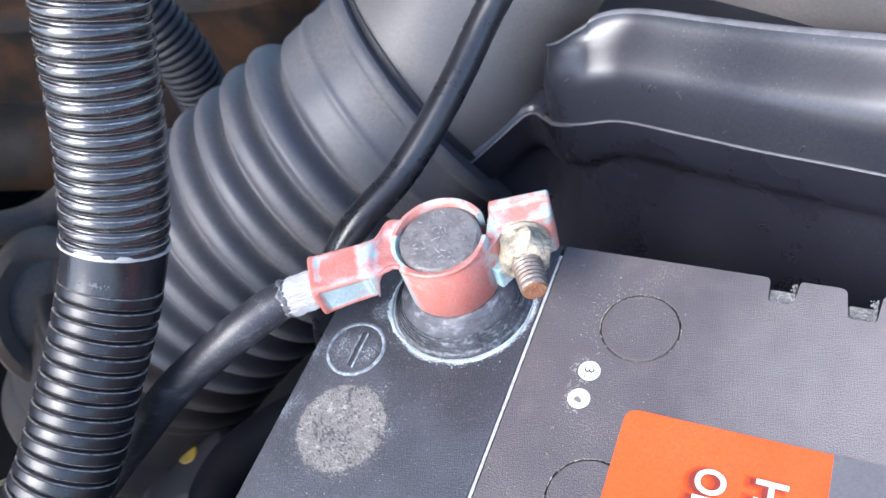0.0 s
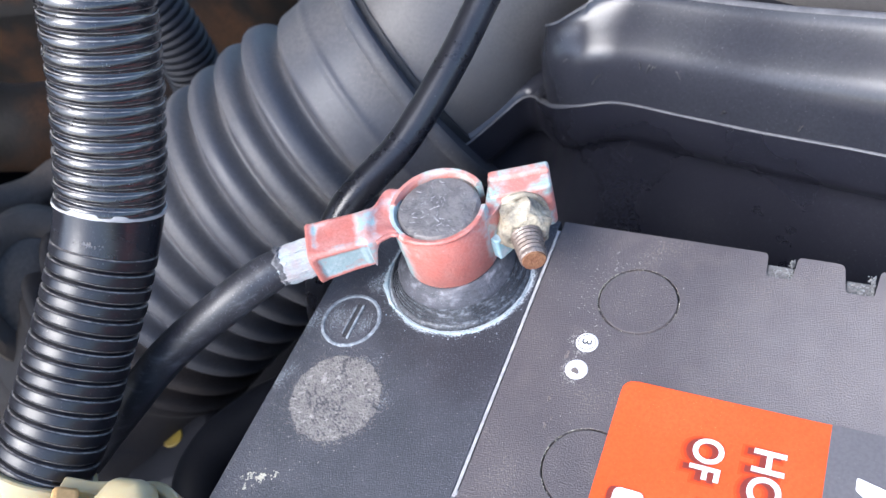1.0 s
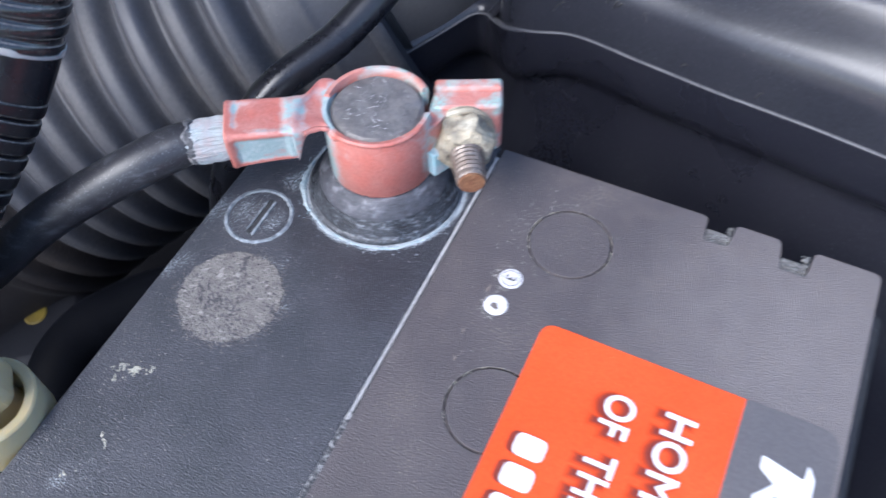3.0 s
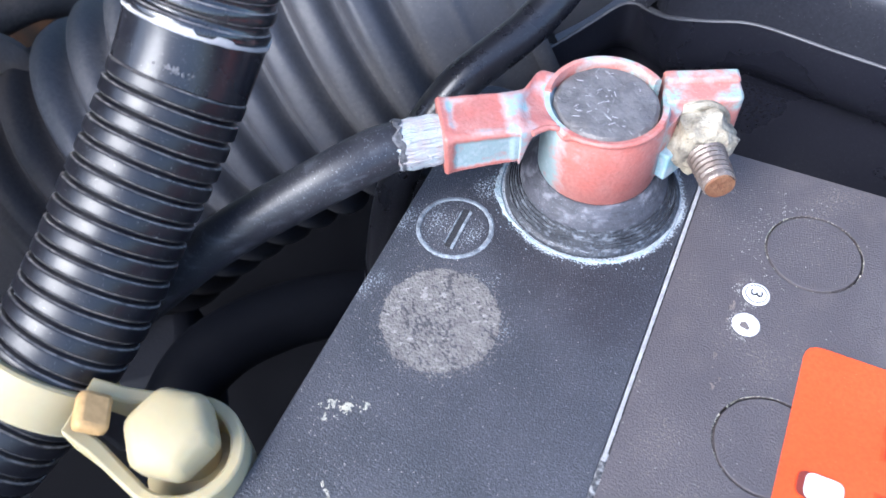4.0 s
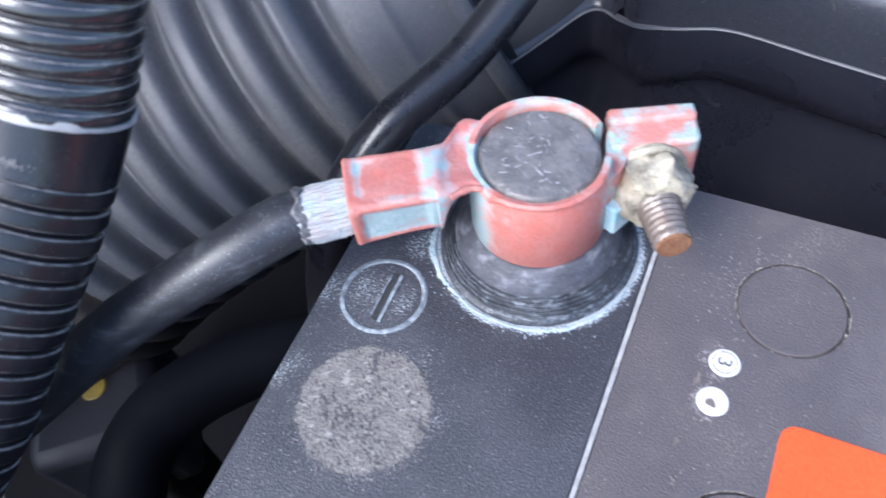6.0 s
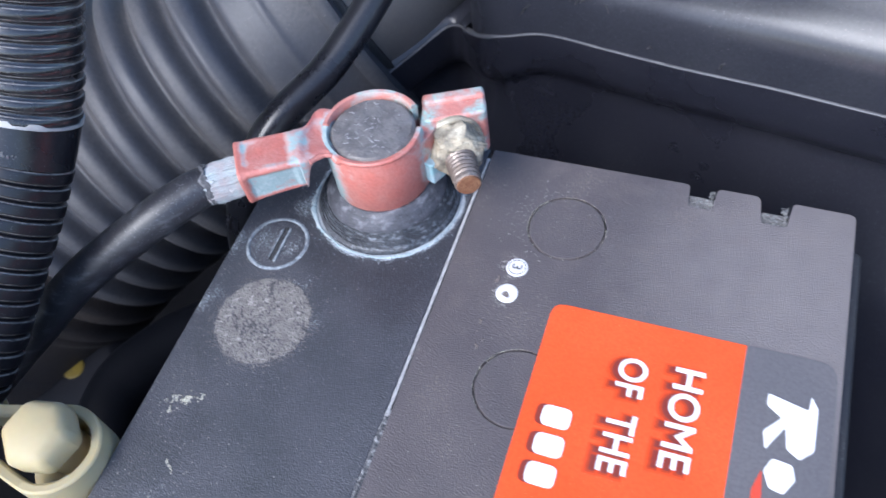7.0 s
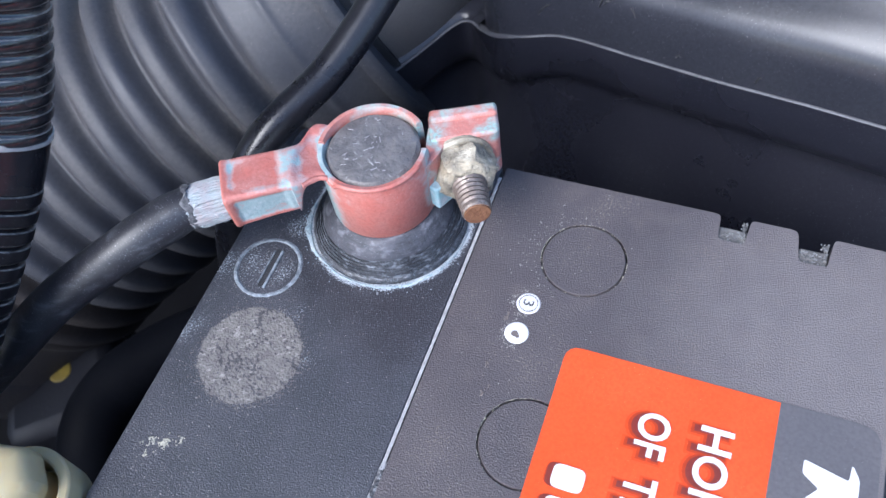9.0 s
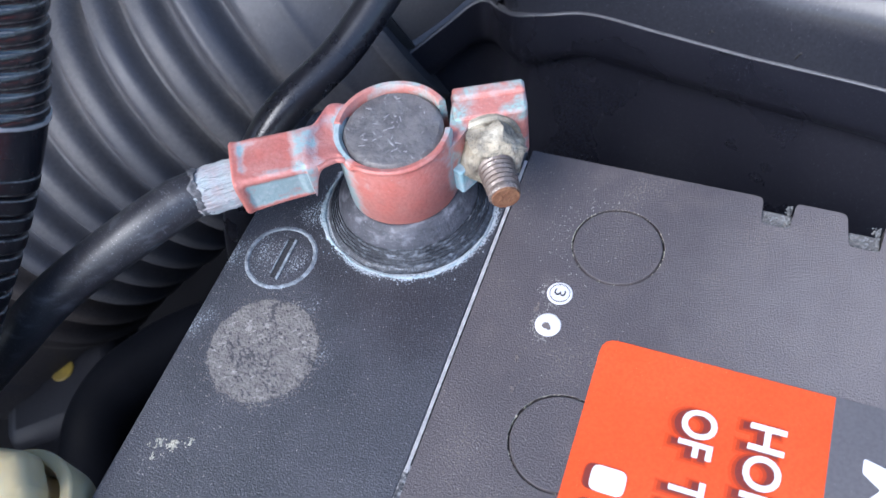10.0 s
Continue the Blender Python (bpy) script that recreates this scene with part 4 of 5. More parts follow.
bead += [Vector((POST[0] + (RO - 0.0002) * math.cos(radians(w)), POST[1] + (RO - 0.0002) * math.sin(radians(w)), z)) for w, z in ((-122, 0.0228), (-116, 0.0220), (-111, 0.0219), (-107, 0.0226), (-102, 0.0231), (-90, 0.0232), (-70, 0.0232), (-50, 0.0232), (-30, 0.0232), (-12, 0.0232))]
deposit = bm.verts.layers.float.new("deposit")
sweep(bm, resample(spline(bead, 8), 0.0003), lambda i: 0.00052 + 0.00008 * noise.noise((i * 0.2, 3, 3)), 12)
for v in bm.verts:
    v[deposit] = 0.12
part("rolled_rim", bm, LUG, clamp, "rolled copper rim arching to the lug")

# ---- cables ----
battery_cable = thing("battery_cable", "thick black battery cable crimped into the copper lug", "cable")
route = resample(spline([(-0.0470, -0.0388, 0.0203), (-0.0512, -0.0425, 0.0197), (-0.0584, -0.0505, 0.0172), (-0.0722, -0.0612, 0.0085), (-0.0850, -0.0705, -0.0035), (-0.100, -0.0815, -0.0185), (-0.118, -0.0945, -0.038), (-0.135, -0.105, -0.070), (-0.145, -0.110, -0.20)]), 0.0008)
cable_radius = [0.0044 if i > 5 else 0.0044 - 0.00008 * (5 - i) for i in range(len(route))]
part("sheath", sweep(bmesh.new(), route[2:], lambda i: cable_radius[i] + 0.00006 * noise.noise((i * 0.05, 0, 0)), 28), DUSTY_SHEATH, battery_cable, "scuffed black sheath")
edge = frames(route)[2]
bm = lathe(bmesh.new(), [(0.0036, 0.0), (0.0040, -0.0004), (0.0043, -0.0004), (0.0045, 0.0002), (0.0045, 0.0008)], edge[0], edge[1], 60, closed=True)
for v in bm.verts:
    d = v.co - edge[0]
    v.co += edge[1] * 0.0011 * noise.noise(d * 700) + d.normalized() * 0.00025 * noise.noise(d * 1500)
part("cut_edge", bm, FRAYED, battery_cable, "frayed whitened sheath edge")
bm = bmesh.new()
tip, root = LC + LD * 0.0008, route[5]
sweep(bm, [root, root.lerp(tip, 0.5), tip], lambda i: 0.0040, 20)
for k in range(110):
    w = 2 * math.pi * k / 110 + random.uniform(-0.03, 0.03)
    o = (LW * math.cos(w) + up * math.sin(w)) * 0.0040
    j = (LW * random.gauss(0, 1) + up * random.gauss(0, 1)) * 0.00012
    sweep(bm, [root + o * 0.9, root.lerp(tip, 0.4) + o * 1.03 + j, root.lerp(tip, 0.75) + o * 1.02 - j, tip + o * 0.98], random.uniform(0.00016, 0.00028), 6)
for k in range(70):
    w, at = random.uniform(0, 6.28), random.uniform(0.2, 0.95)
    blob(bm, root.lerp(tip, at) + (LW * math.cos(w) + up * math.sin(w)) * 0.0040, random.uniform(0.0002, 0.0007), 0.6, seed=k)
part("stranded_wire", bm, STRANDS, battery_cable, "bare whitened wire strands")["kind"] = "stuff"

thin_cable = thing("engine_cable", "smooth black cable passing behind the terminal clamp", "cable")
route = resample(spline([(-0.0640, -0.034, -0.10), (-0.0630, -0.032, -0.05), (-0.0590, -0.0260, -0.012), (-0.0516, -0.0146, 0.0075), (-0.0404, 0.0042, 0.0158), (-0.0326, 0.0231, 0.0256), (-0.0262, 0.0419, 0.0365), (-0.012, 0.064, 0.056), (0.005, 0.078, 0.078), (0.03, 0.095, 0.11), (0.06, 0.12, 0.16)]), 0.0012)
part("sheath", sweep(bmesh.new(), route, lambda i: 0.0040 + 0.00005 * noise.noise((i * 0.06, 3, 0)), 28), SHEATH, thin_cable)

# ---- corrugated conduit ----
conduit = thing("corrugated_conduit", "glossy black corrugated split conduit with a taped joint", "conduit")
path = spline([(-0.059, 0.05, 0.20), (-0.0621, 0.0235, 0.1543), (-0.0671, -0.0045, 0.1163), (-0.0712, -0.0245, 0.0831), (-0.0740, -0.0363, 0.0611), (-0.0771, -0.0504, 0.0406), (-0.0805, -0.0700, 0.0240), (-0.0846, -0.0930, 0.0090), (-0.0970, -0.1230, -0.0065), (-0.120, -0.158, -0.028), (-0.15, -0.19, -0.055), (-0.18, -0.22, -0.1)], 30)
FINE = 0.0002
fine = resample(path, FINE)
JOINT = min(range(len(fine)), key=lambda i: (fine[i] - Vector((-0.0766, -0.0485, 0.0433))).length)
PITCH, TAPED = 17, 42
LOOM_R = 0.0107


def ridge(i, base, deep, power=4):
    """Flat bands between narrow grooves, with a small lip at each side of a groove."""
    u = abs((i % PITCH) / PITCH - 0.5)
    s = 0.5 - 0.5 * math.cos(2 * math.pi * u)
    return base - deep * s ** power + 0.00006 * math.exp(-((u - 0.30) / 0.05) ** 2) - 0.00008 * (u / 0.5) ** 2


def dusty_grooves(ob, sides, where):
    """Gives the edges of the grooves their scuffed, dusty surface."""
    ob.data.materials.append(LOOM_EDGE)
    for p in ob.data.polygons:
        ring = p.index // sides
        if ring % PITCH in where and p.index < (len(ob.data.polygons) - 2):
            p.material_index = 1


def loom_wobble(i, w):
    return 0.012 * noise.noise((math.cos(w) * 1.5, math.sin(w) * 1.5, i * 0.012)) + 0.005 * noise.noise((math.cos(w) * 4, math.sin(w) * 4, i * 0.09))


upper, middle, lower = fine[:JOINT], fine[JOINT - 3:JOINT + TAPED + 2], fine[JOINT + TAPED:]
tube = part("upper_tube", sweep(bmesh.new(), upper, lambda i: ridge(i, LOOM_R + 0.0002, 0.0006, 1.6), 44, wobble=loom_wobble), LOOM_HAZY, conduit)
dusty_grooves(tube, 44, (3, 13))
tube = part("lower_tube", sweep(bmesh.new(), lower, lambda i: ridge(i, LOOM_R, 0.0008, 6), 44, wobble=loom_wobble), LOOM, conduit)
dusty_grooves(tube, 44, (2, 14))
part("tape_wrap", sweep(bmesh.new(), middle, lambda i: LOOM_R + 0.00008 - 0.0002 * i / TAPED, 44), TAPE, conduit, "smooth black tape")


def step_up(x):
    """A steep rise round a third."""
    return min(1.0, max(0.0, (x - 0.12) / 0.08))


bm = bmesh.new()
ring_rows = []
for k in range(4):
    p, t, a, b = frames(fine[JOINT - 6:JOINT + 6])[4 + (k > 1)]
    row = []
    for q in range(96):
        w = 2 * math.pi * q / 96
        d = a * math.cos(w) + b * math.sin(w)
        torn = -0.00012 - 0.0006 * step_up(noise.noise((math.cos(w) * 2.6, math.sin(w) * 2.6, 5))) - 0.0003 * abs(noise.noise((math.cos(w) * 14, math.sin(w) * 14, 2)))
        back = torn if k in (0, 1) else 0.00022 + 0.0001 * noise.noise((math.cos(w) * 9, math.sin(w) * 9, 8))
        row.append(bm.verts.new(p + t * back + d * (LOOM_R if k in (0, 3) else LOOM_R + 0.0004)))
    ring_rows.append(row)
for k in range(4):
    for q in range(96):
        bm.faces.new((ring_rows[k][q], ring_rows[k][(q + 1) % 96], ring_rows[(k + 1) % 4][(q + 1) % 96], ring_rows[(k + 1) % 4][q]))
part("tape_edge", bm, PALE_EDGE, conduit, "pale frayed tape edge")
bm = bmesh.new()
around = frames(fine)
for k in range(150):
    i = random.randrange(100, len(fine) - 340)
    p, t, a, b = around[i]
    w = random.uniform(0, 6.28)
    blob(bm, p + (a * math.cos(w) + b * math.sin(w)) * LOOM_R, random.uniform(0.00005, 0.00014) * (1.5 if k % 9 == 0 else 1), 0.8, seed=k)
p, t, a, b = around[JOINT + 32]
for k in range(26):
    w = -0.55 + random.gauss(0, 0.12)
    blob(bm, p + t * random.gauss(0, 0.0004) + (a * math.cos(w) + b * math.sin(w)) * (LOOM_R - 0.0001), random.uniform(0.00012, 0.00032), 0.7, seed=k)
for k in range(2600):
    i = random.randrange(JOINT - 440, JOINT + 560)
    if JOINT - 7 < i < JOINT + TAPED + 4:
        continue
    i = min(len(fine) - 1, i - (i - (0 if i < JOINT else JOINT + TAPED)) % PITCH + random.choice((3, 3, 14)))
    p, t, a, b = around[i]
    w = random.uniform(0, 6.28)
    blob(bm, p + t * random.gauss(0, 0.0001) + (a * math.cos(w) + b * math.sin(w)) * (LOOM_R + (0.0001 if i < JOINT else -0.0001)), random.uniform(0.00005, 0.00015), 0.8, seed=k)
part("dirt_speck", bm, FRAYED, conduit, "dried specks of dirt")["kind"] = "stuff"

# ---- conduit clip ----
clip = thing("conduit_clip", "yellowed nylon clip strapping the conduit beside the battery", "clip")
mid = min(range(len(fine)), key=lambda i: (fine[i] - Vector((-0.0858, -0.0968, 0.0075))).length)
p, t = around[mid][:2]
lean = (t * 0.4 + around[mid - 100][1] * 0.6).normalized()
bm = lathe(bmesh.new(), [(0.0106, -0.0036), (0.0118, -0.0036), (0.0122, -0.0032), (0.0122, 0.0032), (0.0118, 0.0036), (0.0106, 0.0036)], p, lean, 64, closed=True)
part("strap", bm, NYLON, clip)
CUP, CUP_R, WALL = Vector((-0.0588, -0.0968, 0.0042)), 0.0094, 0.0022
LATCH = Vector((-0.0727, -0.0992, 0.0156))
away = LATCH - CUP
reach = Vector((away.x, away.y, 0)).length
half = math.acos(min(1.0, (CUP_R - 0.0042) / reach))
arc = [half + (2 * math.pi - 2 * half) * k / 48 for k in range(49)]
tilt = away.z / reach
turn = Matrix.Translation(CUP) @ Matrix.Rotation(math.atan2(away.y, away.x), 4, "Z")


def teardrop(r, neck, to):
    return [(to, neck), (to * 0.75, neck + (r * math.sin(half) - neck) * 0.22)] + [(r * math.cos(w), r * math.sin(w)) for w in arc] + [(to * 0.75, -neck - (r * math.sin(half) - neck) * 0.22), (to, -neck)]


bm = bmesh.new()
loops = []
for outline, drop in ((teardrop(CUP_R, 0.0048, reach), 0.0), (teardrop(CUP_R - WALL, 0.0024, reach - 0.0012), 0.0), (teardrop(CUP_R - WALL, 0.0024, reach - 0.0012), 1.0), (teardrop(CUP_R, 0.0048, reach), 1.0)):
    loop = []
    for x, y in outline:
        ahead = max(0.0, x) / reach
        z = tilt * max(0.0, x - 0.004) * 1.1 + (0.0012 * max(0.0, y) / CUP_R) - drop * (0.0105 - 0.0050 * ahead)
        loop.append(bm.verts.new(turn @ Vector((x, y, z))))
    loops.append(loop)
for a, b in zip(loops, loops[1:] + loops[:1]):
    for k in range(len(a)):
        bm.faces.new((a[k], a[(k + 1) % len(a)], b[(k + 1) % len(a)], b[k]))
part("cup", bm, NYLON, clip, "open hollow nylon cup narrowing to the strap", bevel=0.0005)
part("cup_floor", lathe(bmesh.new(), [(0, -0.0098), (CUP_R - 0.0017, -0.0098), (CUP_R - 0.0017, -0.0080), (0, -0.0080)], CUP), NYLON, clip)
CAP = Vector((-0.0601, -0.0957, 0.0042))
cap_axis = Vector((0.05, -0.12, 1))
part("cap_stem", lathe(bmesh.new(), [(0, -0.0090), (0.0045, -0.0090), (0.0045, 0.0015), (0, 0.0015)], CAP, cap_axis, 24), NYLON, clip)
bm = lathe(bmesh.new(), [(0, 0.0), (0.0062, 0.0), (0.0074, 0.0014), (0.0074, 0.0052), (0.0064, 0.0070), (0.0044, 0.0079), (0, 0.0082)], CAP, cap_axis, 6, start=radians(12))
part("hex_cap", bm, NYLON, clip, "rounded hexagonal cap", bevel=0.0011)
bm = box(bmesh.new(), (0.0050, 0.0060, 0.0030), turn @ Matrix.Translation((reach - 0.0026, 0.0006, tilt * (reach - 0.0042) * 1.1 - 0.0002)) @ Matrix.Rotation(0.35, 4, "Z") @ Matrix.Rotation(-math.atan(tilt * 1.1), 4, "Y"))
part("latch", bm, AMBER, clip, "amber latch", bevel=0.0009)

# ---- air intake hose ----
LIP, DIR = Vector((-0.0750, 0.0730, -0.0230)), Vector((0.73, 0.565, 0.385)).normalized()
hose = thing("air_intake_hose", "dusty black ribbed rubber air intake hose", "hose")
axis = [LIP - DIR * s for s in (0, 0.03, 0.06, 0.09)] + [LIP - DIR * 0.12 + Vector((0, -0.002, -0.003)), LIP - DIR * 0.15 + Vector((0.002, -0.006, -0.010)), LIP - DIR * 0.175 + Vector((0.006, -0.012, -0.022))]
axis = resample(spline(axis, 40), 0.0006)


def bellows(i):
    s = i * 0.0006
    if s < 0.025:
        return 0.0440 + 0.0006 * math.exp(-((s - 0.015) / 0.0014) ** 2)
    if s < 0.146:
        u = (s - 0.0293) / 0.0122
        groove = (0.5 + 0.5 * math.cos(2 * math.pi * u)) ** 1.9
        return 0.0440 + min(1.0, (s - 0.025) / 0.012) * 0.0042 - 0.0056 * groove
    return 0.0452 + 0.0016 * math.exp(-((s - 0.150) / 0.0025) ** 2)


part("bellows", sweep(bmesh.new(), axis[:210], bellows, 80, wobble=lambda i, w: 0.006 * noise.noise((math.cos(w), math.sin(w), i * 0.01))), RUBBER, hose, "deep rubber bellows")
part("rear_bellows", sweep(bmesh.new(), axis[208:], lambda i: bellows(i + 208), 80, wobble=lambda i, w: 0.006 * noise.noise((math.cos(w), math.sin(w), (i + 208) * 0.01))), REAR_RUBBER, hose, "darker rear folds")
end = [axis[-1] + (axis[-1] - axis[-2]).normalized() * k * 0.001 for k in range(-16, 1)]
part("end_cuff", sweep(bmesh.new(), end, lambda i: 0.0465 - 0.0015 * (abs(i - 8) / 8) ** 4, 80), REAR_RUBBER, hose, "smooth end cuff")
part("lip", sweep(bmesh.new(), [LIP + DIR * k * 0.0008 for k in range(-3, 4)], lambda i: 0.0462 - 0.0008 * (abs(i - 3) / 3) ** 3, 80), RUBBER, hose, "thick rolled lip")

# ---- air filter housing ----
housing = thing("air_filter_housing", "black moulded plastic air filter housing with a rounded shoulder", "filter housing")
line = spline([(-0.0600, 0.0330, -0.0315), (-0.0500, 0.0450, -0.0270), (-0.0420, 0.0550, -0.0235), (-0.0358, 0.0622, -0.0205), (-0.0315, 0.0632, -0.0195), (-0.0262, 0.0580, -0.0168), (-0.0200, 0.0525, -0.0130), (-0.0120, 0.0508, -0.0100), (-0.0002, 0.0505, -0.0073), (0.0185, 0.0460, -0.0058), (0.0385, 0.0396, -0.0028), (0.0599, 0.0330, 0.0010), (0.0821, 0.0261, 0.0042), (0.13, 0.0115, 0.011), (0.20, -0.01, 0.02)], 14)


turned = spline([(-0.016, 0.130, -0.050), (-0.0225, 0.095, -0.040), (-0.0256, 0.072, -0.0250), (-0.0256, 0.0600, -0.0168), (-0.0212, 0.0540, -0.0140), (-0.0120, 0.0508, -0.0100), (-0.0002, 0.0505, -0.0073), (0.0185, 0.0460, -0.0058), (0.0385, 0.0396, -0.0028), (0.0599, 0.0330, 0.0010), (0.0821, 0.0261, 0.0042), (0.13, 0.0115, 0.011), (0.20, -0.01, 0.02)], 18)


def rise(x):
    u = min(1.0, max(0.0, (x + 0.0262) / 0.048))
    return math.sin(u * math.pi / 2)


def shell(bm, profile, path, high=lambda p: 1.0, wide=lambda p: 1.0):
    """Carries a profile of (outwards, up) along a line round the housing."""
    rows = []
    for i, p in enumerate(path):
        d = path[min(i + 1, len(path) - 1)] - path[max(i - 1, 0)]
        out = Vector((d.y, -d.x, 0)).normalized()
        rows.append([bm.verts.new(p + out * o * wide(p) + Vector((0, 0, h * high(p)))) for o, h in profile])
    for a, b in zip(rows, rows[1:]):
        for k in range(len(profile) - 1):
            bm.faces.new((a[k], b[k], b[k + 1], a[k + 1]))
    return bm


def tall(p):
    return 0.97 + 0.03 * rise(p.x)


def deep(p):
    return 0.22 + 0.78 * math.sin(min(1.0, max(0.0, (p.x + 0.0258) / 0.027)) * math.pi / 2)


COVER = [(-0.002, 0.0), (0.0002, 0.0005), (0.0002, 0.0055), (0.0000, 0.0100), (-0.0006, 0.0130), (-0.0018, 0.0156), (-0.0038, 0.0178), (-0.0066, 0.0201), (-0.0093, 0.0223), (-0.0112, 0.0240), (-0.0124, 0.0254), (-0.0129, 0.0266), (-0.0138, 0.0269), (-0.0146, 0.0264), (-0.0150, 0.0242), (-0.0168, 0.0205), (-0.018, 0.0185)]
part("upper_cover", shell(bmesh.new(), COVER, turned, tall, deep), BLACK, housing, "rounded glossy upper cover")
# near-black top: the shade behind the rim is put into its colour
bm = prism(bmesh.new(), [(-0.012, 0.074), (0.02, 0.066), (0.09, 0.045), (0.20, 0.01), (0.20, 0.2), (-0.004, 0.2)], 0.004, 0.010)
part("cover_top", bm, BAY_PLASTIC, housing)
part("rim_edge", shell(bmesh.new(), [(-0.0127, 0.0266), (-0.0132, 0.0271), (-0.0138, 0.0273), (-0.0145, 0.0270)], turned, tall, deep), SCUFFED, housing, "scuffed top rim")
part("duct_lip", shell(bmesh.new(), [(-0.002, 0.0), (0.0002, 0.0005), (-0.0002, 0.0014), (-0.0020, 0.0024), (-0.0060, 0.0030), (-0.012, 0.0032)], [p for p in line if p.x < -0.0272]), BLACK, housing)
part("parting_line", shell(bmesh.new(), [(-0.001, -0.0004), (0.0004, -0.0003), (0.0006, 0.0), (0.0004, 0.0003), (-0.001, 0.0005)], line), SCUFFED, housing, "pale moulded parting line")
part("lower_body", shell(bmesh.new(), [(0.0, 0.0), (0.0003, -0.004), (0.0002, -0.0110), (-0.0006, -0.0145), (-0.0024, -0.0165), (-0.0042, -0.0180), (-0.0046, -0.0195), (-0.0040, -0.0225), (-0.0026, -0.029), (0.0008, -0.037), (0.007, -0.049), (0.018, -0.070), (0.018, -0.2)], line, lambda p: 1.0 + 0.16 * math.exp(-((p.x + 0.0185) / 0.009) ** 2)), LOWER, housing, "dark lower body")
for x, high, length, turn in ((0.0085, 0.0128, 0.0022, 1.2), (0.0060, 0.0134, 0.0018, 2.0), (0.0098, 0.0130, 0.0014, 0.6), (-0.0060, 0.0085, 0.0044, 0.9), (0.0165, 0.0125, 0.0026, -0.9), (0.0290, 0.0040, 0.0012, 0.4), (0.0475, 0.0035, 0.0020, 1.0), (-0.0150, 0.0150, 0.0022, 0.2)):
    near = min(turned[60:], key=lambda q: abs(q.x - x))
    points = []
    for e in (0, 0.25, 0.5, 0.75, 1):
        h = high + math.sin(turn) * length * (e - 0.5) + 0.0006 * math.sin(e * 3.1)
        o = float(np.interp(h, [q[1] for q in COVER[:12]], [q[0] for q in COVER[:12]]))
        points.append(near + Vector((x - near.x + math.cos(turn) * length * (e - 0.5), 0, h)) + Vector((-0.28, -0.96, 0)) * (o * 0.93 + 0.00008))
    part("scuff", sweep(bmesh.new(), spline(points, 4), 0.00022, 6), CASE, housing, "dark scuff mark")
UPWARD = Vector((-0.36, 0.40, 0.30))
duct_line = resample(spline([LIP - DIR * 0.004 + UPWARD * 0.006, LIP + DIR * 0.010 + UPWARD * 0.010, LIP + DIR * 0.026 + UPWARD * 0.020, LIP + DIR * 0.050 + UPWARD * 0.030, (-0.028, 0.130, 0.006), (0.000, 0.134, 0.008), (0.034, 0.124, 0.010), (0.080, 0.107, 0.014), (0.14, 0.088, 0.020), (0.22, 0.063, 0.028)], 14), 0.003)
part("duct", sweep(bmesh.new(), duct_line, lambda i: 0.0398 + 0.0056 * min(1, max(0, i * 0.003 - 0.045) / 0.05), 72), DUCT, housing, "broad intake duct")
# added black ring in place of the shaded crack between hose lip and duct
part("joint_gap", sweep(bmesh.new(), [LIP + DIR * (0.0016 + k * 0.0005) + UPWARD * 0.0065 for k in range(6)], 0.0410, 72), CASE, housing, "black ring standing in for the gap at the hose joint")
# darker plastic than the duct: the hollow's shade is put into its colour
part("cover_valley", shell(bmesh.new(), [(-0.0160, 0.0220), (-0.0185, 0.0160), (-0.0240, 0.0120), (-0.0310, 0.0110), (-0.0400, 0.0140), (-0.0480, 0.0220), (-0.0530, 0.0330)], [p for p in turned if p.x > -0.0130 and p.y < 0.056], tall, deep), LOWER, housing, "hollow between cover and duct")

# ---- left side of the engine bay ----
cover = thing("round_ribbed_cover", "dark round ribbed plastic cover with a pale edge", "cover")
CC, CA, CR = Vector((-0.2049, -0.1255, 0.0293)), Vector((0.85, -0.196, 0.488)).normalized(), 0.0852
part("rim", lathe(bmesh.new(), [(CR - 0.0045, -0.010), (CR - 0.0042, 0.001), (CR - 0.003, 0.002), (CR - 0.001, 0.002), (CR, 0.001), (CR, -0.010)], CC, CA, 128, closed=True), COVER_RIM, cover, "pale bluish rim")
part("flange", lathe(bmesh.new(), [(CR - 0.001, -0.026), (CR + 0.001, -0.013), (CR + 0.006, -0.014), (CR + 0.0075, -0.018), (CR + 0.0075, -0.026)], CC, CA, 128, closed=True), GRIME, cover, "dusty outer flange")
part("face", lathe(bmesh.new(), [(0, -0.012), (0.03, -0.012), (CR - 0.016, -0.014), (CR - 0.004, -0.02), (0, -0.03)], CC, CA, 64), GRIME, cover)
for k in range(22):
    w = 2 * math.pi * (k + 0.3) / 22
    x = CA.orthogonal().normalized()
    d = x * math.cos(w) + CA.cross(x) * math.sin(w)
    part("rib", box(bmesh.new(), (0.012, 0.0012, 0.013), basis(CC + d * (CR - 0.0075) - CA * 0.0062, d, CA)), GRIME, cover, bevel=0.0004)
bracket = thing("bolted_bracket", "grey metal bracket with a hexagon bolt", "bracket")
EYE_SIDE = Vector((0.80, -0.36, 0.47)).normalized()
BB = basis((-0.1805, -0.0305, 0.0300), Vector((0.40, 0.90, -0.1)), EYE_SIDE)
bm = prism(bmesh.new(), rounded([(-0.018, 0.016), (0.004, 0.015), (0.0125, 0.0), (0.0135, -0.009), (0.003, -0.016), (-0.018, -0.019)], 0.003), -0.012, 0.0)
bm.transform(BB @ Matrix.Diagonal((0.78, 0.78, 0.78, 1)))
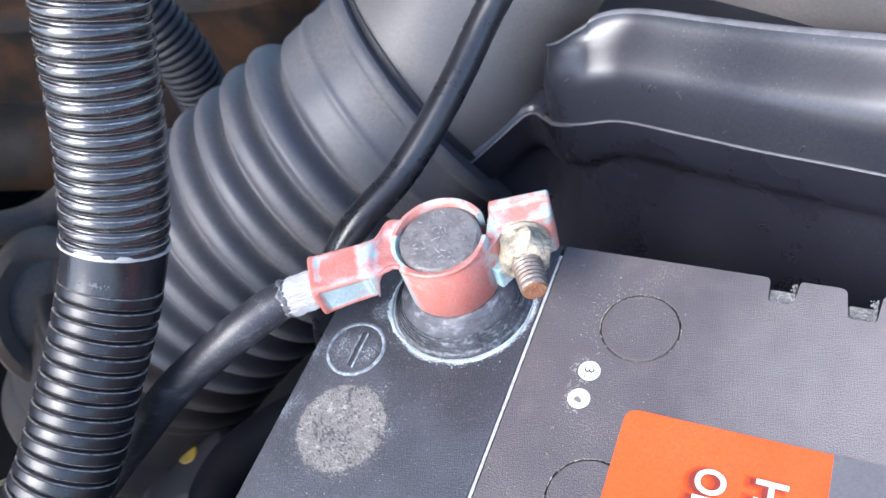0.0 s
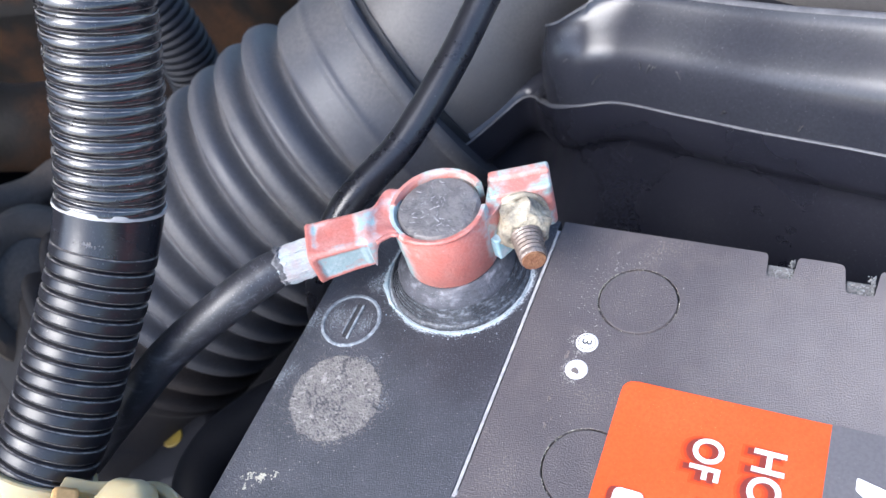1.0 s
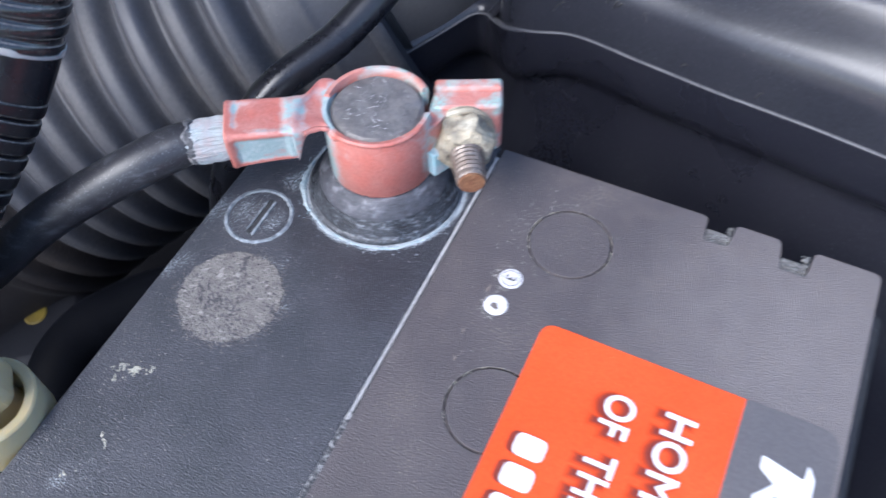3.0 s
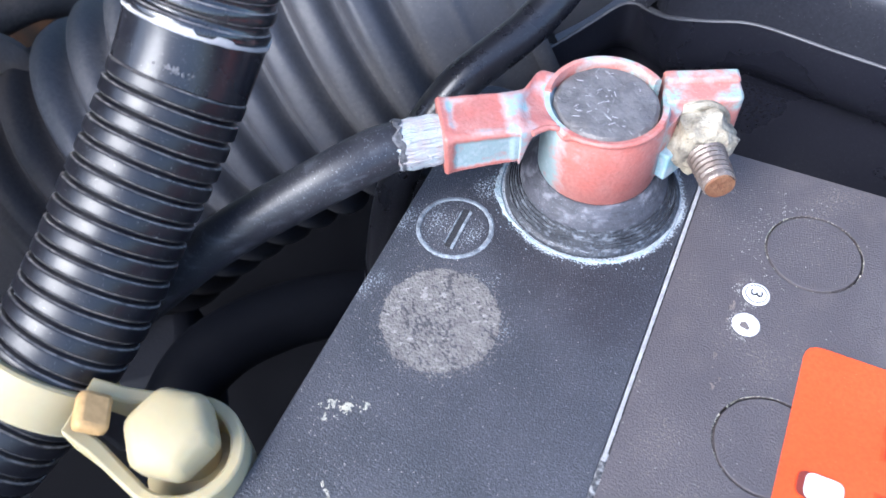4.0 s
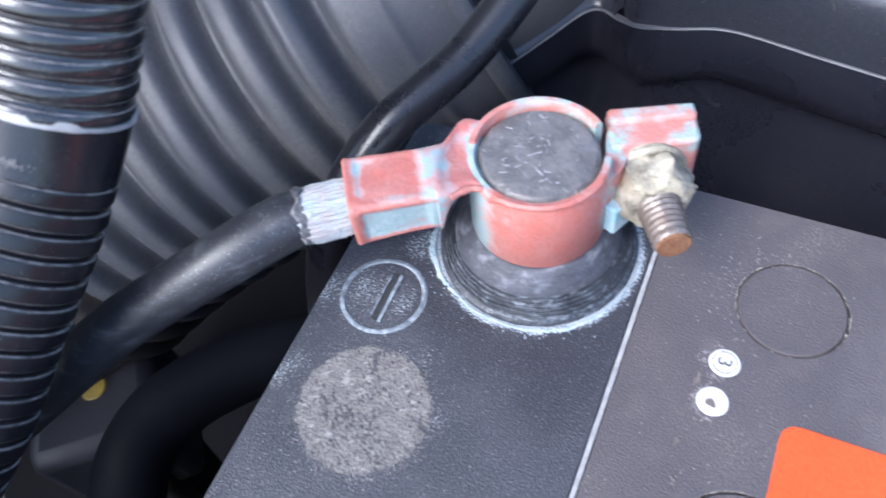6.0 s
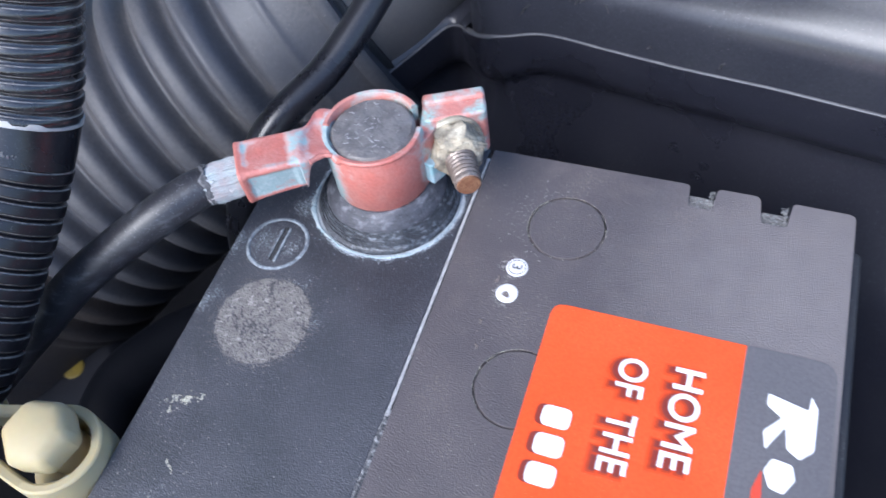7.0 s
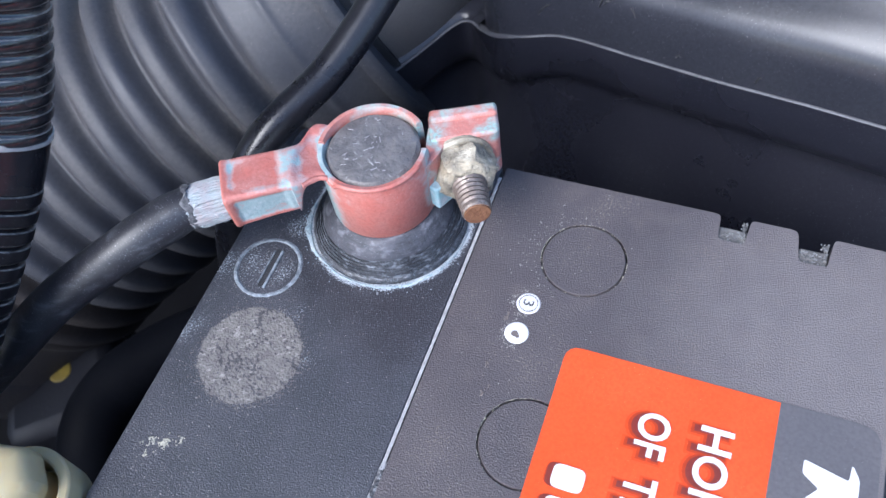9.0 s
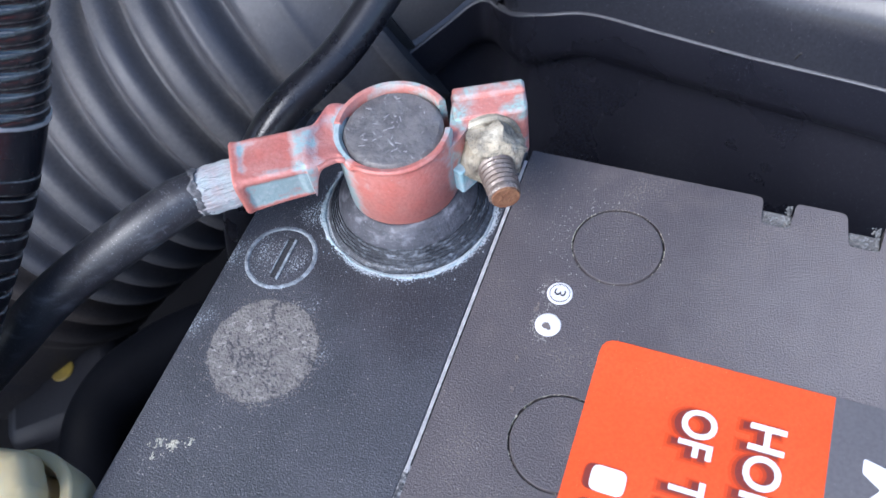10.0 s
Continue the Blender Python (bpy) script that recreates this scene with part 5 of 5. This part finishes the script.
part("plate", bm, STEEL, bracket, bevel=0.0025)
part("hex_bolt", lathe(bmesh.new(), [(0, -0.002), (0.0068, -0.002), (0.0068, 0.0008), (0.0052, 0.0012), (0.0048, 0.0032), (0.0038, 0.0042), (0.0020, 0.0036), (0, 0.0036)], BB @ Vector((-0.003, 0.003, 0)), EYE_SIDE, 36), STEEL, bracket)
part("stay", sweep(bmesh.new(), resample(spline([BB @ Vector((-0.006, 0, -0.008)), (-0.205, -0.030, 0.01), (-0.25, -0.02, -0.06), (-0.28, 0.0, -0.34)]), 0.004), 0.009, 16), GRIME, bracket)
# rolled rim of the intake hose's end cuff, modelled apart from the hose
boot = thing("hose_cuff_rim", "dusty brown rolled end cuff of the intake hose, behind the conduit", "engine mount")
BA = Vector((0.83, -0.35, 0.52)).normalized()
BO = Vector((-0.1950, -0.0270, -0.0490))
for piece, profile, mat, text in (("boot", [(0.0122, -0.0040), (0.0128, 0.0006), (0.0145, 0.0022), (0.0172, 0.0036), (0.0203, 0.0026), (0.0215, -0.0020), (0.0215, -0.03), (0.0122, -0.03)], BROWN_DUST, "dust-caked rolled rubber rim"), ("face", [(0, 0.0026), (0.008, 0.0024), (0.0128, 0.0014), (0.0133, 0.0002), (0.0133, -0.02), (0, -0.02)], DULL_RUBBER, "smooth grey rubber face")):
    bm = lathe(bmesh.new(), profile, (0, 0, 0), (0, 0, 1), 64, closed=piece == "boot")
    for v in bm.verts:
        v.co = basis(BO, (0.62, 0.61, -0.49), BA) @ Vector((v.co.x, v.co.y * 1.38, v.co.z))
    part(piece, bm, mat, boot, text)
# added support down to the floor, out of view
part("stud", sweep(bmesh.new(), resample(spline([BO - BA * 0.02, BO - BA * 0.05, (-0.26, 0.02, -0.12), (-0.27, 0.03, -0.34)]), 0.004), 0.010, 16), IRON, boot)
for name, text, cat, mat, route, r in (
        ("exhaust_pipe", "rusty brown exhaust pipe deep in the bay", "pipe", IRON, [(-0.42, 0.0, -0.02), (-0.33, 0.03, -0.04), (-0.26, 0.06, -0.06), (-0.20, 0.12, -0.09)], 0.020),
        ("coolant_pipe", "dusty brown metal pipe behind the conduit", "pipe", GRIME, [(-0.33, -0.09, 0.01), (-0.255, -0.030, -0.020), (-0.2239, -0.0069, -0.0330), (-0.2152, 0.0056, -0.0375), (-0.2048, 0.0236, -0.040), (-0.19, 0.06, -0.08)], 0.0065),
        ("vacuum_hose", "blue plastic hose behind the intake", "hose", BLUE, [(-0.28, 0.09, -0.13), (-0.215, 0.128, -0.092), (-0.19, 0.156, -0.072), (-0.17, 0.19, -0.060), (-0.15, 0.24, -0.07)], 0.006)):
    ob = thing(name, text, cat)
    part("tube", sweep(bmesh.new(), resample(spline(route), 0.004), lambda i: r * (1 + 0.05 * noise.noise((i * 0.3, r * 99, 0))), 24), mat, ob)
rear = thing("small_conduit", "thin black corrugated conduit behind the intake hose", "conduit")
small = resample(spline([(-0.215, 0.066, 0.045), (-0.188, 0.069, 0.020), (-0.177, 0.070, -0.004), (-0.176, 0.070, -0.030), (-0.185, 0.072, -0.075)], 30), 0.0003)
part("tube", sweep(bmesh.new(), small, lambda i: 0.0112 - 0.0008 * (0.5 + 0.5 * math.cos(i * 0.66)) ** 2, 32), BAY_PLASTIC, rear)
head = thing("engine_block", "dark dusty engine block in the shade", "engine")
part("casting", prism(bmesh.new(), rounded([(-0.50, 0.14), (-0.24, 0.19), (-0.16, 0.28), (-0.30, 0.45), (-0.55, 0.40)], 0.02), -0.30, -0.07), IRON, head, bevel=0.01)
fuse = thing("relay_box", "dark plastic relay box with a yellow paint mark", "relay box")
FB = basis((-0.1466, -0.0490, -0.1220), (0.8, 0.6, 0.1))
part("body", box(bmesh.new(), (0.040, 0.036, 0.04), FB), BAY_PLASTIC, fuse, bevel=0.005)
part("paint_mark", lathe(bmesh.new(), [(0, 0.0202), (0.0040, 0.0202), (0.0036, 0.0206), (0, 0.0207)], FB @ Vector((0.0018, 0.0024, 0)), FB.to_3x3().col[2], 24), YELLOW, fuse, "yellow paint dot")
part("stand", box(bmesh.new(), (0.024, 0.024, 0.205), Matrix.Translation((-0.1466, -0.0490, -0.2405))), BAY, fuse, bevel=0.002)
stud = thing("mounting_bolt", "dull grey bolt head deep beside the battery", "bolt")
part("head", lathe(bmesh.new(), [(0, 0.0), (0.0058, 0.0), (0.0060, 0.0012), (0.0046, 0.0016), (0.0044, 0.0050), (0.0036, 0.0058), (0, 0.0060)], (-0.1290, -0.0580, -0.1170), (0.3, -0.3, 0.9), 32), CAST, stud)
part("shank", sweep(bmesh.new(), [Vector((-0.1290, -0.0580, -0.1165)), Vector((-0.1302, -0.0568, -0.16)), Vector((-0.1302, -0.0568, -0.341))], 0.0038, 16), IRON, stud)
deep_hose = thing("coolant_hose", "thick dark rubber hose curving down beside the battery", "hose")
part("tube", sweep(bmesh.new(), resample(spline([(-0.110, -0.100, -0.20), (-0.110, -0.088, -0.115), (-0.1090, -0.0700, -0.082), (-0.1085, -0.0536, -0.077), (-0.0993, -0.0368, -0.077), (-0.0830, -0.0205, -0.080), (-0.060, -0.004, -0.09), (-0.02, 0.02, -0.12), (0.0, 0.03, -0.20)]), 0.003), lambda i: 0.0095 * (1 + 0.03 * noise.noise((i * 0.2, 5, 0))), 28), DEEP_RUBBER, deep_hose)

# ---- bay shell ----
# unseen panels, added to close the bay and keep low light out
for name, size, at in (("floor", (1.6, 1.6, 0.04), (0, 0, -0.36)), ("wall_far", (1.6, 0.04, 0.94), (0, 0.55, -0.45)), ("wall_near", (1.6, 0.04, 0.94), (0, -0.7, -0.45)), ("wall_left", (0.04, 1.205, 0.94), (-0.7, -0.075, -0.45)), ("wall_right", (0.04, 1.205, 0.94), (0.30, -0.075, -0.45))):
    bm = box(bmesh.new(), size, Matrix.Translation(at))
    tagged(part(name, bm, BAY, bevel=0.01), "near-black engine bay panel", "panel", kind="structure")
tray = thing("battery_tray", "black plastic battery tray under the battery", "tray")
part("base", prism(bmesh.new(), rounded([(-0.06, 0.008), (0.09, 0.008), (0.09, -0.25), (-0.06, -0.25)], 0.006), -0.34, -0.205), BLACK, tray, bevel=0.003)
# raised hood, out of view; its extent is set to shape reflections
bm = bmesh.new()
ahead, across = Vector((-0.64, 0.77, 0)), Vector((0.77, 0.64, 0))
corners = [ahead * f + across * a + Vector((0, 0, z)) for f, a, z in ((0.95, -1.2, 0.12), (0.95, 0.10, 0.12), (0.0, 0.10, 1.05), (0.0, -1.2, 1.05))]
low = [bm.verts.new(c) for c in corners]
high = [bm.verts.new(c + Vector((0, 0, 0.03))) for c in corners]
bm.faces.new(low)
bm.faces.new(high)
for k in range(4):
    bm.faces.new((low[k], low[(k + 1) % 4], high[(k + 1) % 4], high[k]))
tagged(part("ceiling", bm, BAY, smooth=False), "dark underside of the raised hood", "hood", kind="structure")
GROUND = material("worn_asphalt", (0.085, 0.083, 0.082), (0.115, 0.112, 0.108), 0.85, 0, 60, 2, 0.2)
tagged(part("ground", box(bmesh.new(), (60, 60, 0.1), Matrix.Translation((0, 0, -0.95)))  , GROUND, smooth=False), "worn grey asphalt under the car", "ground", kind="structure")
